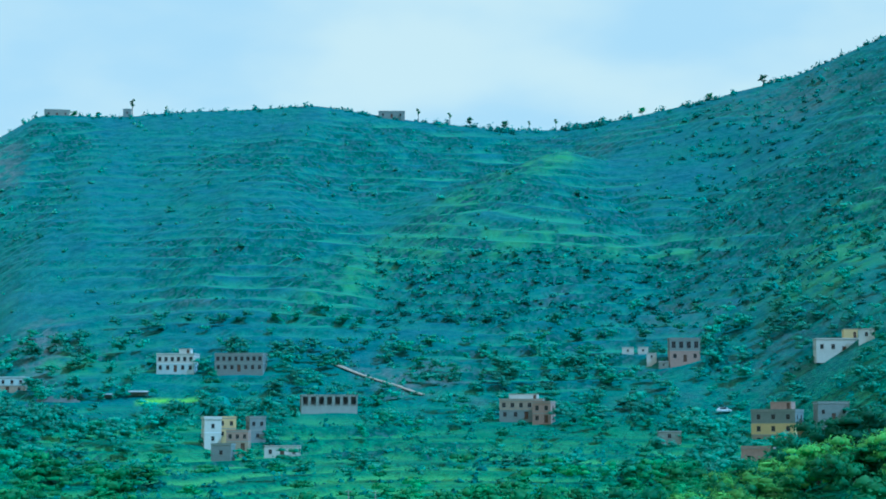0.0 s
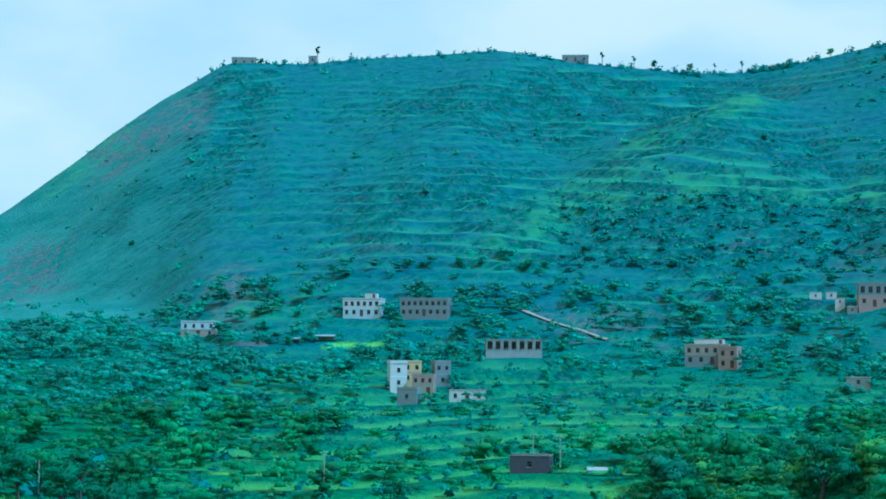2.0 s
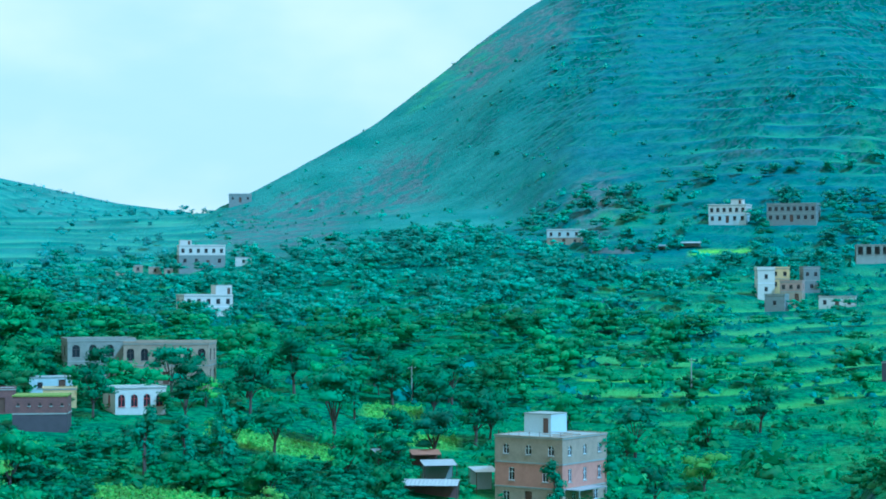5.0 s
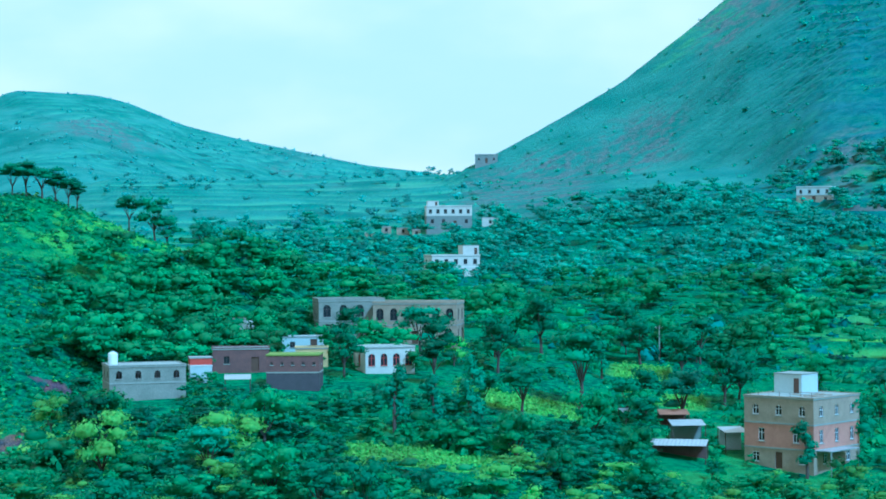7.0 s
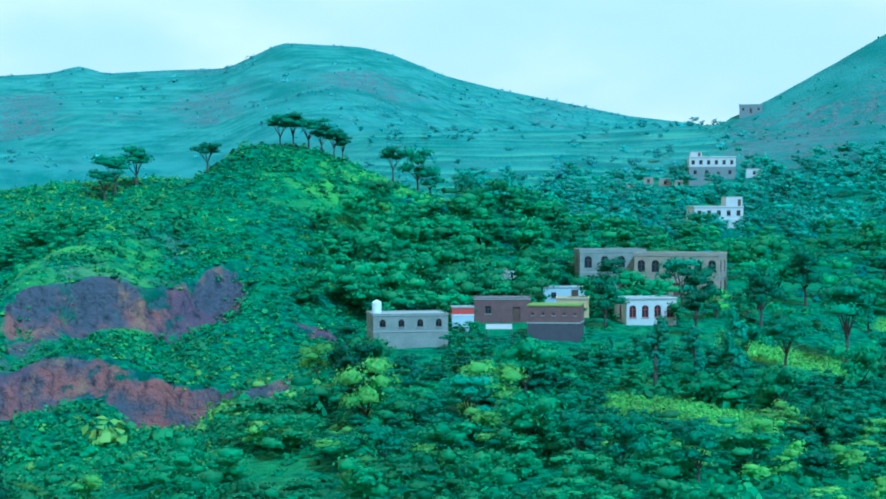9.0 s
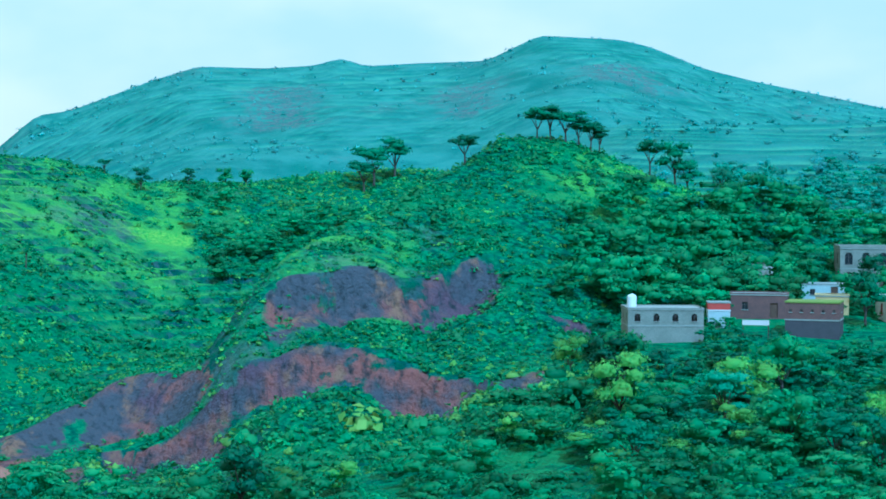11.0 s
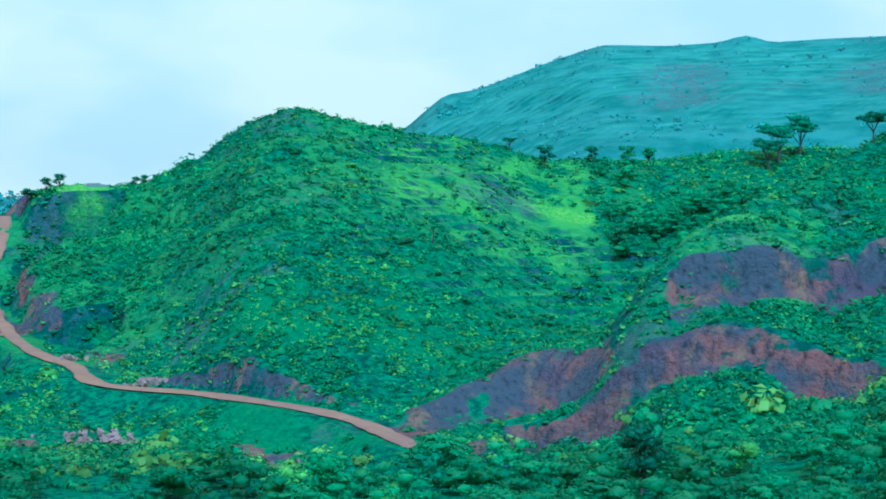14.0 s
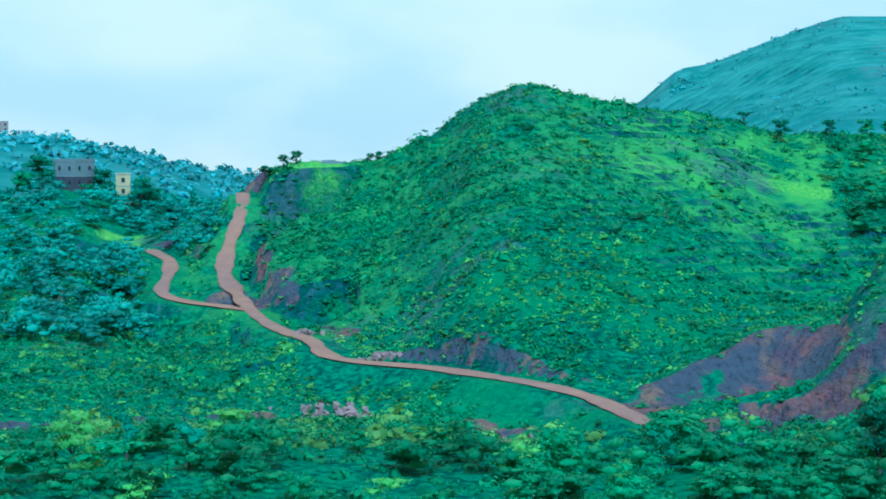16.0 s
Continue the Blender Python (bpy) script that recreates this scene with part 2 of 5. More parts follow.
# ---- materials ----
def nodes_of(name):
    m = bpy.data.materials.new(name)
    m.use_nodes = True
    return m, m.node_tree.nodes, m.node_tree.links, m.node_tree.nodes["Principled BSDF"]


def paint(name, colour, rough_value=0.8, spread=0.25, size=3.0, metal=0.0, bump=0.3, second=None):
    """A surface with a broad and a fine variation of its colour, and fine relief."""
    m, n, l, p = nodes_of(name)
    second = second or tuple(c * (1 - spread) for c in colour)
    where = n.new("ShaderNodeNewGeometry")
    big, fine, mix, mix2, bmp = n.new("ShaderNodeTexNoise"), n.new("ShaderNodeTexNoise"), n.new("ShaderNodeMix"), n.new("ShaderNodeMix"), n.new("ShaderNodeBump")
    for t, s in ((big, 1 / size), (fine, 9 / size)):
        t.inputs["Scale"].default_value, t.inputs["Detail"].default_value = s, 5
        l.new(where.outputs["Position"], t.inputs["Vector"])
    mix.data_type = mix2.data_type = "RGBA"
    mix.inputs["A"].default_value, mix.inputs["B"].default_value = (*colour, 1), (*second, 1)
    l.new(big.outputs["Fac"], mix.inputs["Factor"])
    mix2.blend_type = "MULTIPLY"
    mix2.inputs["Factor"].default_value = spread
    l.new(mix.outputs["Result"], mix2.inputs["A"])
    l.new(fine.outputs["Fac"], mix2.inputs["B"])
    l.new(mix2.outputs["Result"], p.inputs["Base Color"])
    bmp.inputs["Strength"].default_value = bump
    bmp.inputs["Distance"].default_value = 0.05 * size
    l.new(fine.outputs["Fac"], bmp.inputs["Height"])
    l.new(bmp.outputs["Normal"], p.inputs["Normal"])
    p.inputs["Roughness"].default_value, p.inputs["Metallic"].default_value = rough_value, metal
    p.inputs["Specular IOR Level"].default_value = 0.25
    return m


def leafage(name, dark, light):
    """Leaves: each clump its own green between two, and each plant shifted a little."""
    m, n, l, p = nodes_of(name)
    where, info, mix, hue = n.new("ShaderNodeNewGeometry"), n.new("ShaderNodeObjectInfo"), n.new("ShaderNodeMix"), n.new("ShaderNodeHueSaturation")
    mix.data_type = "RGBA"
    mix.inputs["A"].default_value, mix.inputs["B"].default_value = (*dark, 1), (*light, 1)
    gentle = n.new("ShaderNodeMapRange")
    gentle.inputs["To Min"].default_value, gentle.inputs["To Max"].default_value = 0.25, 0.75
    l.new(where.outputs["Random Per Island"], gentle.inputs["Value"])
    l.new(gentle.outputs["Result"], mix.inputs["Factor"])
    l.new(mix.outputs["Result"], hue.inputs["Color"])
    rng = n.new("ShaderNodeMapRange")
    rng.inputs["To Min"].default_value, rng.inputs["To Max"].default_value = 0.7, 1.3
    plant, sum_up = n.new("ShaderNodeAttribute"), n.new("ShaderNodeMath")
    plant.attribute_name = "tint"
    sum_up.operation = "WRAP"
    sum_up.inputs[1].default_value, sum_up.inputs[2].default_value = 1.0, 0.0
    both_tints = n.new("ShaderNodeMath")
    l.new(info.outputs["Random"], both_tints.inputs[0])
    l.new(plant.outputs["Fac"], both_tints.inputs[1])
    l.new(both_tints.outputs[0], sum_up.inputs[0])
    l.new(sum_up.outputs[0], rng.inputs["Value"])
    l.new(rng.outputs["Result"], hue.inputs["Value"])
    tract, span, tone = n.new("ShaderNodeTexNoise"), n.new("ShaderNodeMapRange"), n.new("ShaderNodeHueSaturation")
    tract.inputs["Scale"].default_value, tract.inputs["Detail"].default_value = 0.09, 4
    l.new(where.outputs["Position"], tract.inputs["Vector"])
    for key, v in (("From Min", 0.3), ("From Max", 0.7), ("To Min", 0.7), ("To Max", 1.35)):
        span.inputs[key].default_value = v
    l.new(tract.outputs["Fac"], span.inputs["Value"])
    l.new(span.outputs["Result"], tone.inputs["Value"])
    l.new(hue.outputs["Color"], tone.inputs["Color"])
    l.new(tone.outputs["Color"], p.inputs["Base Color"])
    p.inputs["Roughness"].default_value = 0.6
    p.inputs["Specular IOR Level"].default_value = 0.2
    thin, both = n.new("ShaderNodeBsdfTranslucent"), n.new("ShaderNodeMixShader")
    l.new(tone.outputs["Color"], thin.inputs["Color"])
    both.inputs["Fac"].default_value = 0.38
    l.new(p.outputs["BSDF"], both.inputs[1])
    l.new(thin.outputs["BSDF"], both.inputs[2])
    l.new(both.outputs["Shader"], n["Material Output"].inputs["Surface"])
    return m


def ground_material():
    """Grass, scrub, bare earth and crop, told apart by the survey masks that the ground carries, with distance haze
    tinted in.
    """
    m, n, l, p = nodes_of("ground")
    where = n.new("ShaderNodeNewGeometry")

    def noise_at(scale, detail=6, stretch=None):
        t = n.new("ShaderNodeTexNoise")
        t.inputs["Scale"].default_value, t.inputs["Detail"].default_value, t.inputs["Roughness"].default_value = scale, detail, 0.62
        if stretch:
            mp = n.new("ShaderNodeMapping")
            mp.inputs["Scale"].default_value = stretch
            l.new(where.outputs["Position"], mp.inputs["Vector"])
            l.new(mp.outputs["Vector"], t.inputs["Vector"])
        else:
            l.new(where.outputs["Position"], t.inputs["Vector"])
        return t.outputs["Fac"]

    def ramped(fac, a, b, lo=0.0, hi=1.0):
        r = n.new("ShaderNodeMapRange")
        r.interpolation_type = "SMOOTHSTEP"
        for k, v in (("From Min", a), ("From Max", b), ("To Min", lo), ("To Max", hi)):
            r.inputs[k].default_value = v
        l.new(fac, r.inputs["Value"])
        return r.outputs["Result"]

    def mixed(fac, a, b):
        x = n.new("ShaderNodeMix")
        x.data_type = "RGBA"
        l.new(fac, x.inputs["Factor"])
        for key, c in (("A", a), ("B", b)):
            if isinstance(c, tuple):
                x.inputs[key].default_value = (*c, 1)
            else:
                l.new(c, x.inputs[key])
        return x.outputs["Result"]

    def times(a, b):
        x = n.new("ShaderNodeMath")
        x.operation = "MULTIPLY"
        l.new(a, x.inputs[0])
        l.new(b, x.inputs[1])
        return x.outputs[0]

    def mask(name):
        a = n.new("ShaderNodeAttribute")
        a.attribute_name = name
        return a.outputs["Fac"]

    scrub = mixed(ramped(noise_at(0.8, 8), 0.38, 0.62), SCRUB_DARK, SCRUB_LIGHT)
    grass = mixed(ramped(noise_at(0.9), 0.3, 0.7), GRASS_DARK, GRASS_LIGHT)
    c = mixed(ramped(noise_at(0.045, 7), 0.48, 0.66), scrub, grass)
    # aerial haze painted into the ground colour: bluish first, paler farther off
    mid_haze = mixed(ramped(noise_at(0.25), 0.35, 0.65), MID_HAZE_DARK, MID_HAZE_LIGHT)
    c = mixed(times(mask("mid_haze"), ramped(noise_at(0.06, 7), 0.2, 0.7, 0.55, 1.0)), c, mid_haze)
    far_haze = mixed(ramped(noise_at(0.03, 8), 0.35, 0.65), FAR_HAZE_DARK, FAR_HAZE_LIGHT)
    c = mixed(times(mask("far_haze"), ramped(noise_at(0.015, 6), 0.25, 0.6, 0.6, 1.0)), c, far_haze)
    c = mixed(times(mask("lush"), ramped(noise_at(0.12), 0.36, 0.6)), c, LUSH)
    crop = mixed(ramped(noise_at(1.6, 3), 0.35, 0.65), CROP_DARK, CROP_LIGHT)
    c = mixed(mask("crop"), c, crop)
    # terrace lips pale with the same haze tints
    c = mixed(times(mask("lip"), ramped(noise_at(0.05), 0.30, 0.52)), c, mixed(mask("far_haze"), mixed(mask("mid_haze"), STRIP, LIP_PALE), LIP_FAR_HAZE))
    # risers of terraces and other steep faces show soil and stones
    sep = n.new("ShaderNodeSeparateXYZ")
    l.new(where.outputs["True Normal"], sep.inputs[0])
    steep = times(ramped(sep.outputs["Z"], 0.84, 0.62), ramped(noise_at(0.08), 0.35, 0.6))
    soil = mixed(ramped(noise_at(0.5), 0.35, 0.65), SOIL_DARK, SOIL_LIGHT)
    c = mixed(steep, c, mixed(ramped(noise_at(0.7), 0.4, 0.6), soil, SCRUB_DARK))
    stony = times(mask("stony"), ramped(noise_at(0.16), 0.42, 0.58))
    c = mixed(stony, c, mixed(ramped(noise_at(0.45), 0.35, 0.65), STONE_DARK, STONE_LIGHT))
    earth = mixed(ramped(noise_at(0.07, 7), 0.50, 0.64), EARTH_GREY, EARTH_RED)
    earth = mixed(ramped(noise_at(0.21, 6, (1, 1, 0.6)), 0.52, 0.66), earth, EARTH_OCHRE)
    earth = mixed(ramped(noise_at(0.085, 6, (1, 1, 0.4)), 0.54, 0.66), earth, EARTH_PURPLE)
    earth = mixed(ramped(noise_at(0.9, 8, (1, 1, 0.25)), 0.48, 0.72), earth, EARTH_DARK)
    c = mixed(ramped(times(mask("earth"), ramped(noise_at(0.15, 8), 0.38, 0.56, 0.42, 1.3)), 0.38, 0.62), c, earth)
    l.new(c, p.inputs["Base Color"])
    bmp = n.new("ShaderNodeBump")
    bmp.inputs["Strength"].default_value, bmp.inputs["Distance"].default_value = 1.0, 1.6
    calm = ramped(mask("mid_haze"), 0.0, 1.0, 1.0, 0.35)
    l.new(times(noise_at(0.7, 8), calm), bmp.inputs["Height"])
    l.new(bmp.outputs["Normal"], p.inputs["Normal"])
    p.inputs["Roughness"].default_value, p.inputs["Specular IOR Level"].default_value = 0.95, 0.1
    return m


SCRUB_DARK, SCRUB_LIGHT = (0.024, 0.082, 0.048), (0.105, 0.265, 0.100)
GRASS_DARK, GRASS_LIGHT = (0.062, 0.182, 0.064), (0.115, 0.270, 0.075)
# bluish ground tints that stand for haze in the middle distance
MID_HAZE_DARK, MID_HAZE_LIGHT = (0.042, 0.100, 0.114), (0.072, 0.152, 0.160)
LIP_PALE = (0.125, 0.265, 0.145)
LIP_FAR_HAZE = (0.185, 0.360, 0.225)
STRIP = (0.200, 0.400, 0.080)
# paler tints, the haze over the farthest slopes
FAR_HAZE_DARK, FAR_HAZE_LIGHT = (0.076, 0.176, 0.140), (0.128, 0.258, 0.200)
LUSH = (0.205, 0.415, 0.056)
CROP_DARK, CROP_LIGHT = (0.170, 0.390, 0.040), (0.340, 0.540, 0.055)
SOIL_DARK, SOIL_LIGHT = (0.040, 0.085, 0.088), (0.085, 0.130, 0.131)
STONE_DARK, STONE_LIGHT = (0.080, 0.128, 0.118), (0.165, 0.185, 0.170)
EARTH_RED, EARTH_GREY, EARTH_DARK = (0.250, 0.112, 0.090), (0.094, 0.098, 0.112), (0.040, 0.046, 0.052)
EARTH_OCHRE, EARTH_PURPLE = (0.250, 0.155, 0.095), (0.115, 0.080, 0.105)
GROUND = ground_material()
LEAF = leafage("acacia_leaves", (0.052, 0.168, 0.064), (0.172, 0.350, 0.088))
LEAF_DARK = leafage("dark_acacia_leaves", (0.040, 0.126, 0.060), (0.118, 0.258, 0.095))
LEAF_BRIGHT = leafage("bright_leaves", (0.140, 0.320, 0.055), (0.350, 0.540, 0.070))
LEAF_DULL = leafage("grey_green_leaves", (0.080, 0.215, 0.105), (0.165, 0.347, 0.165))
# bluer leaves, tinted for haze on scrub of the middle distance
LEAF_HAZE_BLUE = leafage("hazed_blue_leaves", (0.066, 0.175, 0.138), (0.125, 0.285, 0.205))
# haze put into the leaf colour of the trees below the pass
LEAF_HAZE_PALE = leafage("hazed_pale_leaves", (0.140, 0.300, 0.250), (0.225, 0.410, 0.330))
# two more haze tints, for hedges and woods of the middle distance
LEAF_HAZE_TEAL = leafage("hazed_teal_leaves", (0.074, 0.212, 0.130), (0.165, 0.370, 0.205))
LEAF_HAZE_MID = leafage("hazed_mid_leaves", (0.102, 0.252, 0.160), (0.195, 0.390, 0.232))
# palest leaf tint, haze over the farthest hill and ridge
LEAF_HAZE_FAR = leafage("hazed_far_leaves", (0.165, 0.330, 0.290), (0.250, 0.440, 0.375))
LEAF_YELLOW = leafage("yellow_leaves", (0.165, 0.319, 0.048), (0.341, 0.451, 0.068))
BARK = paint("bark", (0.13, 0.11, 0.09), 0.9, 0.4, 0.6)


# ---- the ground ----
def polar_sheet():
    bear = np.concatenate([np.arange(-180, -16, 4.0), np.arange(-16, 74, 0.3), np.arange(74, 180, 4.0)])
    dist = np.concatenate([np.arange(0.01, 100, 5.0), np.arange(100, 200, 2.0), np.arange(200, 450, 0.95), np.arange(450, 1000, 1.6), np.arange(1000, 1450, 12.0),
                           np.arange(1450, 2040, 3.5), np.arange(2040, 4800, 120.0)])
    b, d = np.meshgrid(np.radians(bear), dist, indexing="ij")
    x, y = 0.37 - d * np.sin(b), d * np.cos(b) - 0.21
    z = land(x, y)
    lip = LAST["lip"]
    nb, nd = b.shape
    i, j = np.meshgrid(np.arange(nb), np.arange(nd - 1), indexing="ij")
    i2 = (i + 1) % nb
    quads = np.stack([i * nd + j, i * nd + j + 1, i2 * nd + j + 1, i2 * nd + j], -1).reshape(-1, 4)[:, ::-1]
    me = bpy.data.meshes.new("ground")
    me.vertices.add(nb * nd)
    me.vertices.foreach_set("co", np.stack([x, y, z], -1).astype(np.float32).ravel())
    me.loops.add(quads.size)
    me.loops.foreach_set("vertex_index", quads.astype(np.int32).ravel())
    me.polygons.add(len(quads))
    me.polygons.foreach_set("loop_start", np.arange(0, quads.size, 4, dtype=np.int32))
    me.update(calc_edges=True)
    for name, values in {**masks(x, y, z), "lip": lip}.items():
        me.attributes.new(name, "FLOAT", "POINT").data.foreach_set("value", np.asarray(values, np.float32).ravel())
    me.polygons.foreach_set("use_smooth", np.ones(len(quads), bool))
    me.materials.append(GROUND)
    return me


# Cultivated patches: bearings and distances from, to.
CROPS = [(17.0, 18.7, 305, 318), (19.3, 22.5, 266, 277), (22.2, 26.6, 219, 232), (10.0, 12.4, 350, 357), (7.2, 9.0, 572, 576), (16.0, 18.4, 288, 297), (46.6, 49.0, 374, 380),
         (51.5, 52.4, 362, 366), (61.0, 62.4, 405, 411), (67.0, 68.2, 430, 440)]
# Stony and bare tracts on the big hill and the far hill.
STONES = [(19.4, 23.2, 640, 800), (16.5, 19.0, 740, 800), (11.0, 12.6, 600, 650), (-1.0, 2.4, 572, 596), (-4.0, -3.5, 640, 655), (12.5, 16.0, 830, 900), (33, 35, 1650, 1800), (43, 45, 1600, 1850), (37.5, 39, 1600, 1800)]


# Sunny grass on the tops and in the hollow.
MEADOWS = [(30.5, 36.5, 312, 346), (40.5, 44.5, 268, 300), (46.5, 53.0, 345, 410), (40.4, 41.2, 300, 310)]
HIGH_MEADOWS = [(-8.0, 1.5, 690, 735), (-13.5, -10.0, 600, 700), (15.0, 17.5, 860, 890), (9, 12, 600, 625)]


def patch_mask(x, y, bearing, away, rects, soft_b, soft_d):
    total = np.zeros_like(x)
    wob, wod = soft_b * grain(x, y, 9, 97), soft_d * grain(x, y, 11, 98)
    for b0, b1, d0, d1 in rects:
        at = (bearing > b0 - 1) & (bearing < b1 + 1) & (away > d0 - 30) & (away < d1 + 30)
        bb, dd = bearing[at] + wob[at], away[at] + wod[at]
        total[at] = np.maximum(total[at], ramp(b0 - soft_b, b0 + soft_b, bb) * ramp(b1 + soft_b, b1 - soft_b, bb) * ramp(d0 - soft_d, d0 + soft_d, dd) * ramp(d1 + soft_d, d1 - soft_d, dd))
    return total


def masks(x, y, z):
    """Which tracts are lush, cropped, stony or bare, and how much haze tint the distance adds."""
    away, bearing = np.hypot(x, y), np.degrees(np.arctan2(-x, y))
    lush = ramp(-0.1, 0.5, rough(x, y, 60, 81)) * ramp(480, 400, away) * 0.45
    lush = np.maximum(lush, patch_mask(x, y, bearing, away, MEADOWS, 0.6, 6))
    lush = np.maximum(lush, 0.42 * patch_mask(x, y, bearing, away, HIGH_MEADOWS, 1.0, 14))
    # grass along the back of the spur
    rib = np.radians(bearing - np.interp(away, [640, 720, 765, 820, 865], [4.2, 1.8, 0.0, -2.0, -3.5])) * away
    lush = np.maximum(lush, 0.42 * ramp(20, 5, np.abs(rib + 5)) * ramp(615, 650, away) * ramp(890, 850, away))
    earth = sum(dig(bearing, away, x, y, *c)[1] for c in CUTS)
    front = np.interp(bearing, [p[0] for p in BANK], [p[1] for p in BANK])
    earth = earth + ramp(2.0, -1.0, away - front + 1.5 * grain(x, y, 6, 94)) * ramp(-11.5, -9, away - front) * ramp(45.5, 46.5, bearing) * ramp(53.5, 52, bearing)
    earth = earth + road_grade(x, y, z, bearing, away)[1]
    stony = ramp(0.25, 0.55, rough(x, y, 90, 83)) * ramp(520, 620, away) * 0.5 + patch_mask(x, y, bearing, away, STONES, 0.5, 14)
    stony = stony + 0.45 * ramp(0.3, 0.5, rough(x, y, 22, 85)) * ramp(33, 36, bearing) * ramp(460, 430, away)
    # haze tints grow with distance; the flank towards the pass is lightened too
    return {"lush": lush, "crop": patch_mask(x, y, bearing, away, CROPS, 0.06, 1.2), "stony": np.clip(stony, 0, 1), "earth": np.clip(earth, 0, 1),
            "far_haze": np.maximum(ramp(1100, 1400, away), 0.85 * ramp(11, 16, bearing) * ramp(580, 680, away)), "mid_haze": np.maximum(ramp(430, 640, away), 0.35 * ramp(340, 420, away) * ramp(16, 11, bearing)) * (0.5 + 0.5 * ramp(19, 12, bearing))}


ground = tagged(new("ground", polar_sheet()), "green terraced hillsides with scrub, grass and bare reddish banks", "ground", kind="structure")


# ---- plants ----
rng = np.random.default_rng(7)


def sheet_mesh(name, verts, quads, material, smooth=False, normals=None, tint=None):
    """One mesh from arrays of corners and four-sided faces; leaves take the rounded normals of their crown."""
    me = bpy.data.meshes.new(name)
    me.vertices.add(len(verts))
    me.vertices.foreach_set("co", np.asarray(verts, np.float32).ravel())
    me.loops.add(quads.size)
    me.loops.foreach_set("vertex_index", quads.astype(np.int32).ravel())
    me.polygons.add(len(quads))
    me.polygons.foreach_set("loop_start", np.arange(0, quads.size, 4, dtype=np.int32))
    me.update(calc_edges=True)
    me.polygons.foreach_set("use_smooth", np.full(len(quads), smooth or normals is not None))
    if normals is not None:
        me.normals_split_custom_set_from_vertices(normals.astype(np.float32))
    if tint is not None:
        me.attributes.new("tint", "FLOAT", "POINT").data.foreach_set("value", np.asarray(tint, np.float32))
    me.materials.append(material)
    return me


def leaf_cards(centres, outward, size):
    """A small bent-free leaf clump at each centre, turned roughly outward."""
    k = len(centres)
    n = outward / (np.linalg.norm(outward, axis=1)[:, None] + 1e-9) + rng.normal(0, 0.38, (k, 3))
    n /= np.linalg.norm(n, axis=1)[:, None] + 1e-9
    side = np.cross(n, rng.normal(0, 1, (k, 3)))
    side /= np.linalg.norm(side, axis=1)[:, None] + 1e-9
    up = np.cross(n, side)
    s = (size * rng.uniform(0.6, 1.3, k))[:, None]
    stretch = rng.uniform(0.55, 1.0, k)[:, None]
    corners = np.stack([centres - side * s, centres - up * s * stretch + n * s * 0.25, centres + side * s, centres + up * s * stretch + n * s * 0.25], 1)
    soft = outward / (np.linalg.norm(outward, axis=1)[:, None] + 1e-9) + 0.75 * n + (0, 0, 0.2)
    soft /= np.linalg.norm(soft, axis=1)[:, None] + 1e-9
    return corners.reshape(-1, 3), np.repeat(soft, 4, 0), np.arange(4 * k).reshape(-1, 4)


def mound(centre, radii, sides=6, rings=3, low=1.9):
    """The dense leafy inside of a lobe: an uneven dome, open below."""
    verts, turn = [], rng.uniform(0, 6.28)
    for k in range(rings + 1):
        down = 0.12 + (low - 0.12) * k / rings
        a = turn + 2 * np.pi * (np.arange(sides) + 0.5 * (k % 2)) / sides
        v = np.stack([np.sin(down) * np.cos(a), np.sin(down) * np.sin(a), np.full(sides, np.cos(down))], 1)
        verts.append(v * rng.uniform(0.62, 1.12, (sides, 1)))
    v = np.concatenate(verts)
    n = v / np.asarray(radii)
    quads = [(k * sides + s, (k + 1) * sides + s, (k + 1) * sides + (s + 1) % sides, k * sides + (s + 1) % sides) for k in range(rings) for s in range(sides)]
    return np.asarray(centre) + v * np.asarray(radii), n / np.linalg.norm(n, axis=1)[:, None], np.array(quads)


def lobe(centre, radii, count, size, sides=6, rings=3):
    """A lobe of a crown: a dense dome set with leaf clumps, thick above and thin below."""
    v = rng.normal(0, 1, (count, 3))
    v /= np.linalg.norm(v, axis=1)[:, None]
    v[:, 2] = np.where(v[:, 2] < -0.25, -v[:, 2] * 0.6, v[:, 2])
    r = rng.uniform(0.82, 1.12, count)[:, None]
    cards = leaf_cards(np.asarray(centre) + v * r * np.asarray(radii), v / np.asarray(radii), size)
    return gathered([cards, mound(centre, np.asarray(radii) * 0.74, sides, rings)])


def gathered(pieces):
    """Corners, normals and faces of several pieces of foliage as one."""
    base = np.cumsum([0] + [len(p[0]) for p in pieces])
    return np.concatenate([p[0] for p in pieces]), np.concatenate([p[1] for p in pieces]), np.concatenate([p[2] + b for p, b in zip(pieces, base)])


def tube(points, radii, sides=6):
    points = [Vector(p) for p in points]
    verts, quads = [], []
    for k, (p, r) in enumerate(zip(points, radii)):
        along = (points[min(k + 1, len(points) - 1)] - points[max(k - 1, 0)]).normalized()
        a = along.orthogonal().normalized()
        b = along.cross(a)
        verts += [p + (a * math.cos(2 * math.pi * s / sides) + b * math.sin(2 * math.pi * s / sides)) * r for s in range(sides)]
        if k:
            quads += [((k - 1) * sides + s, (k - 1) * sides + (s + 1) % sides, k * sides + (s + 1) % sides, k * sides + s) for s in range(sides)]
    return np.array([tuple(v) for v in verts]), np.array(quads)


def joined(pieces):
    verts, quads, base = [], [], 0
    for v, q in pieces:
        verts.append(v)
        quads.append(q + base)
        base += len(v)
    return np.concatenate(verts), np.concatenate(quads)


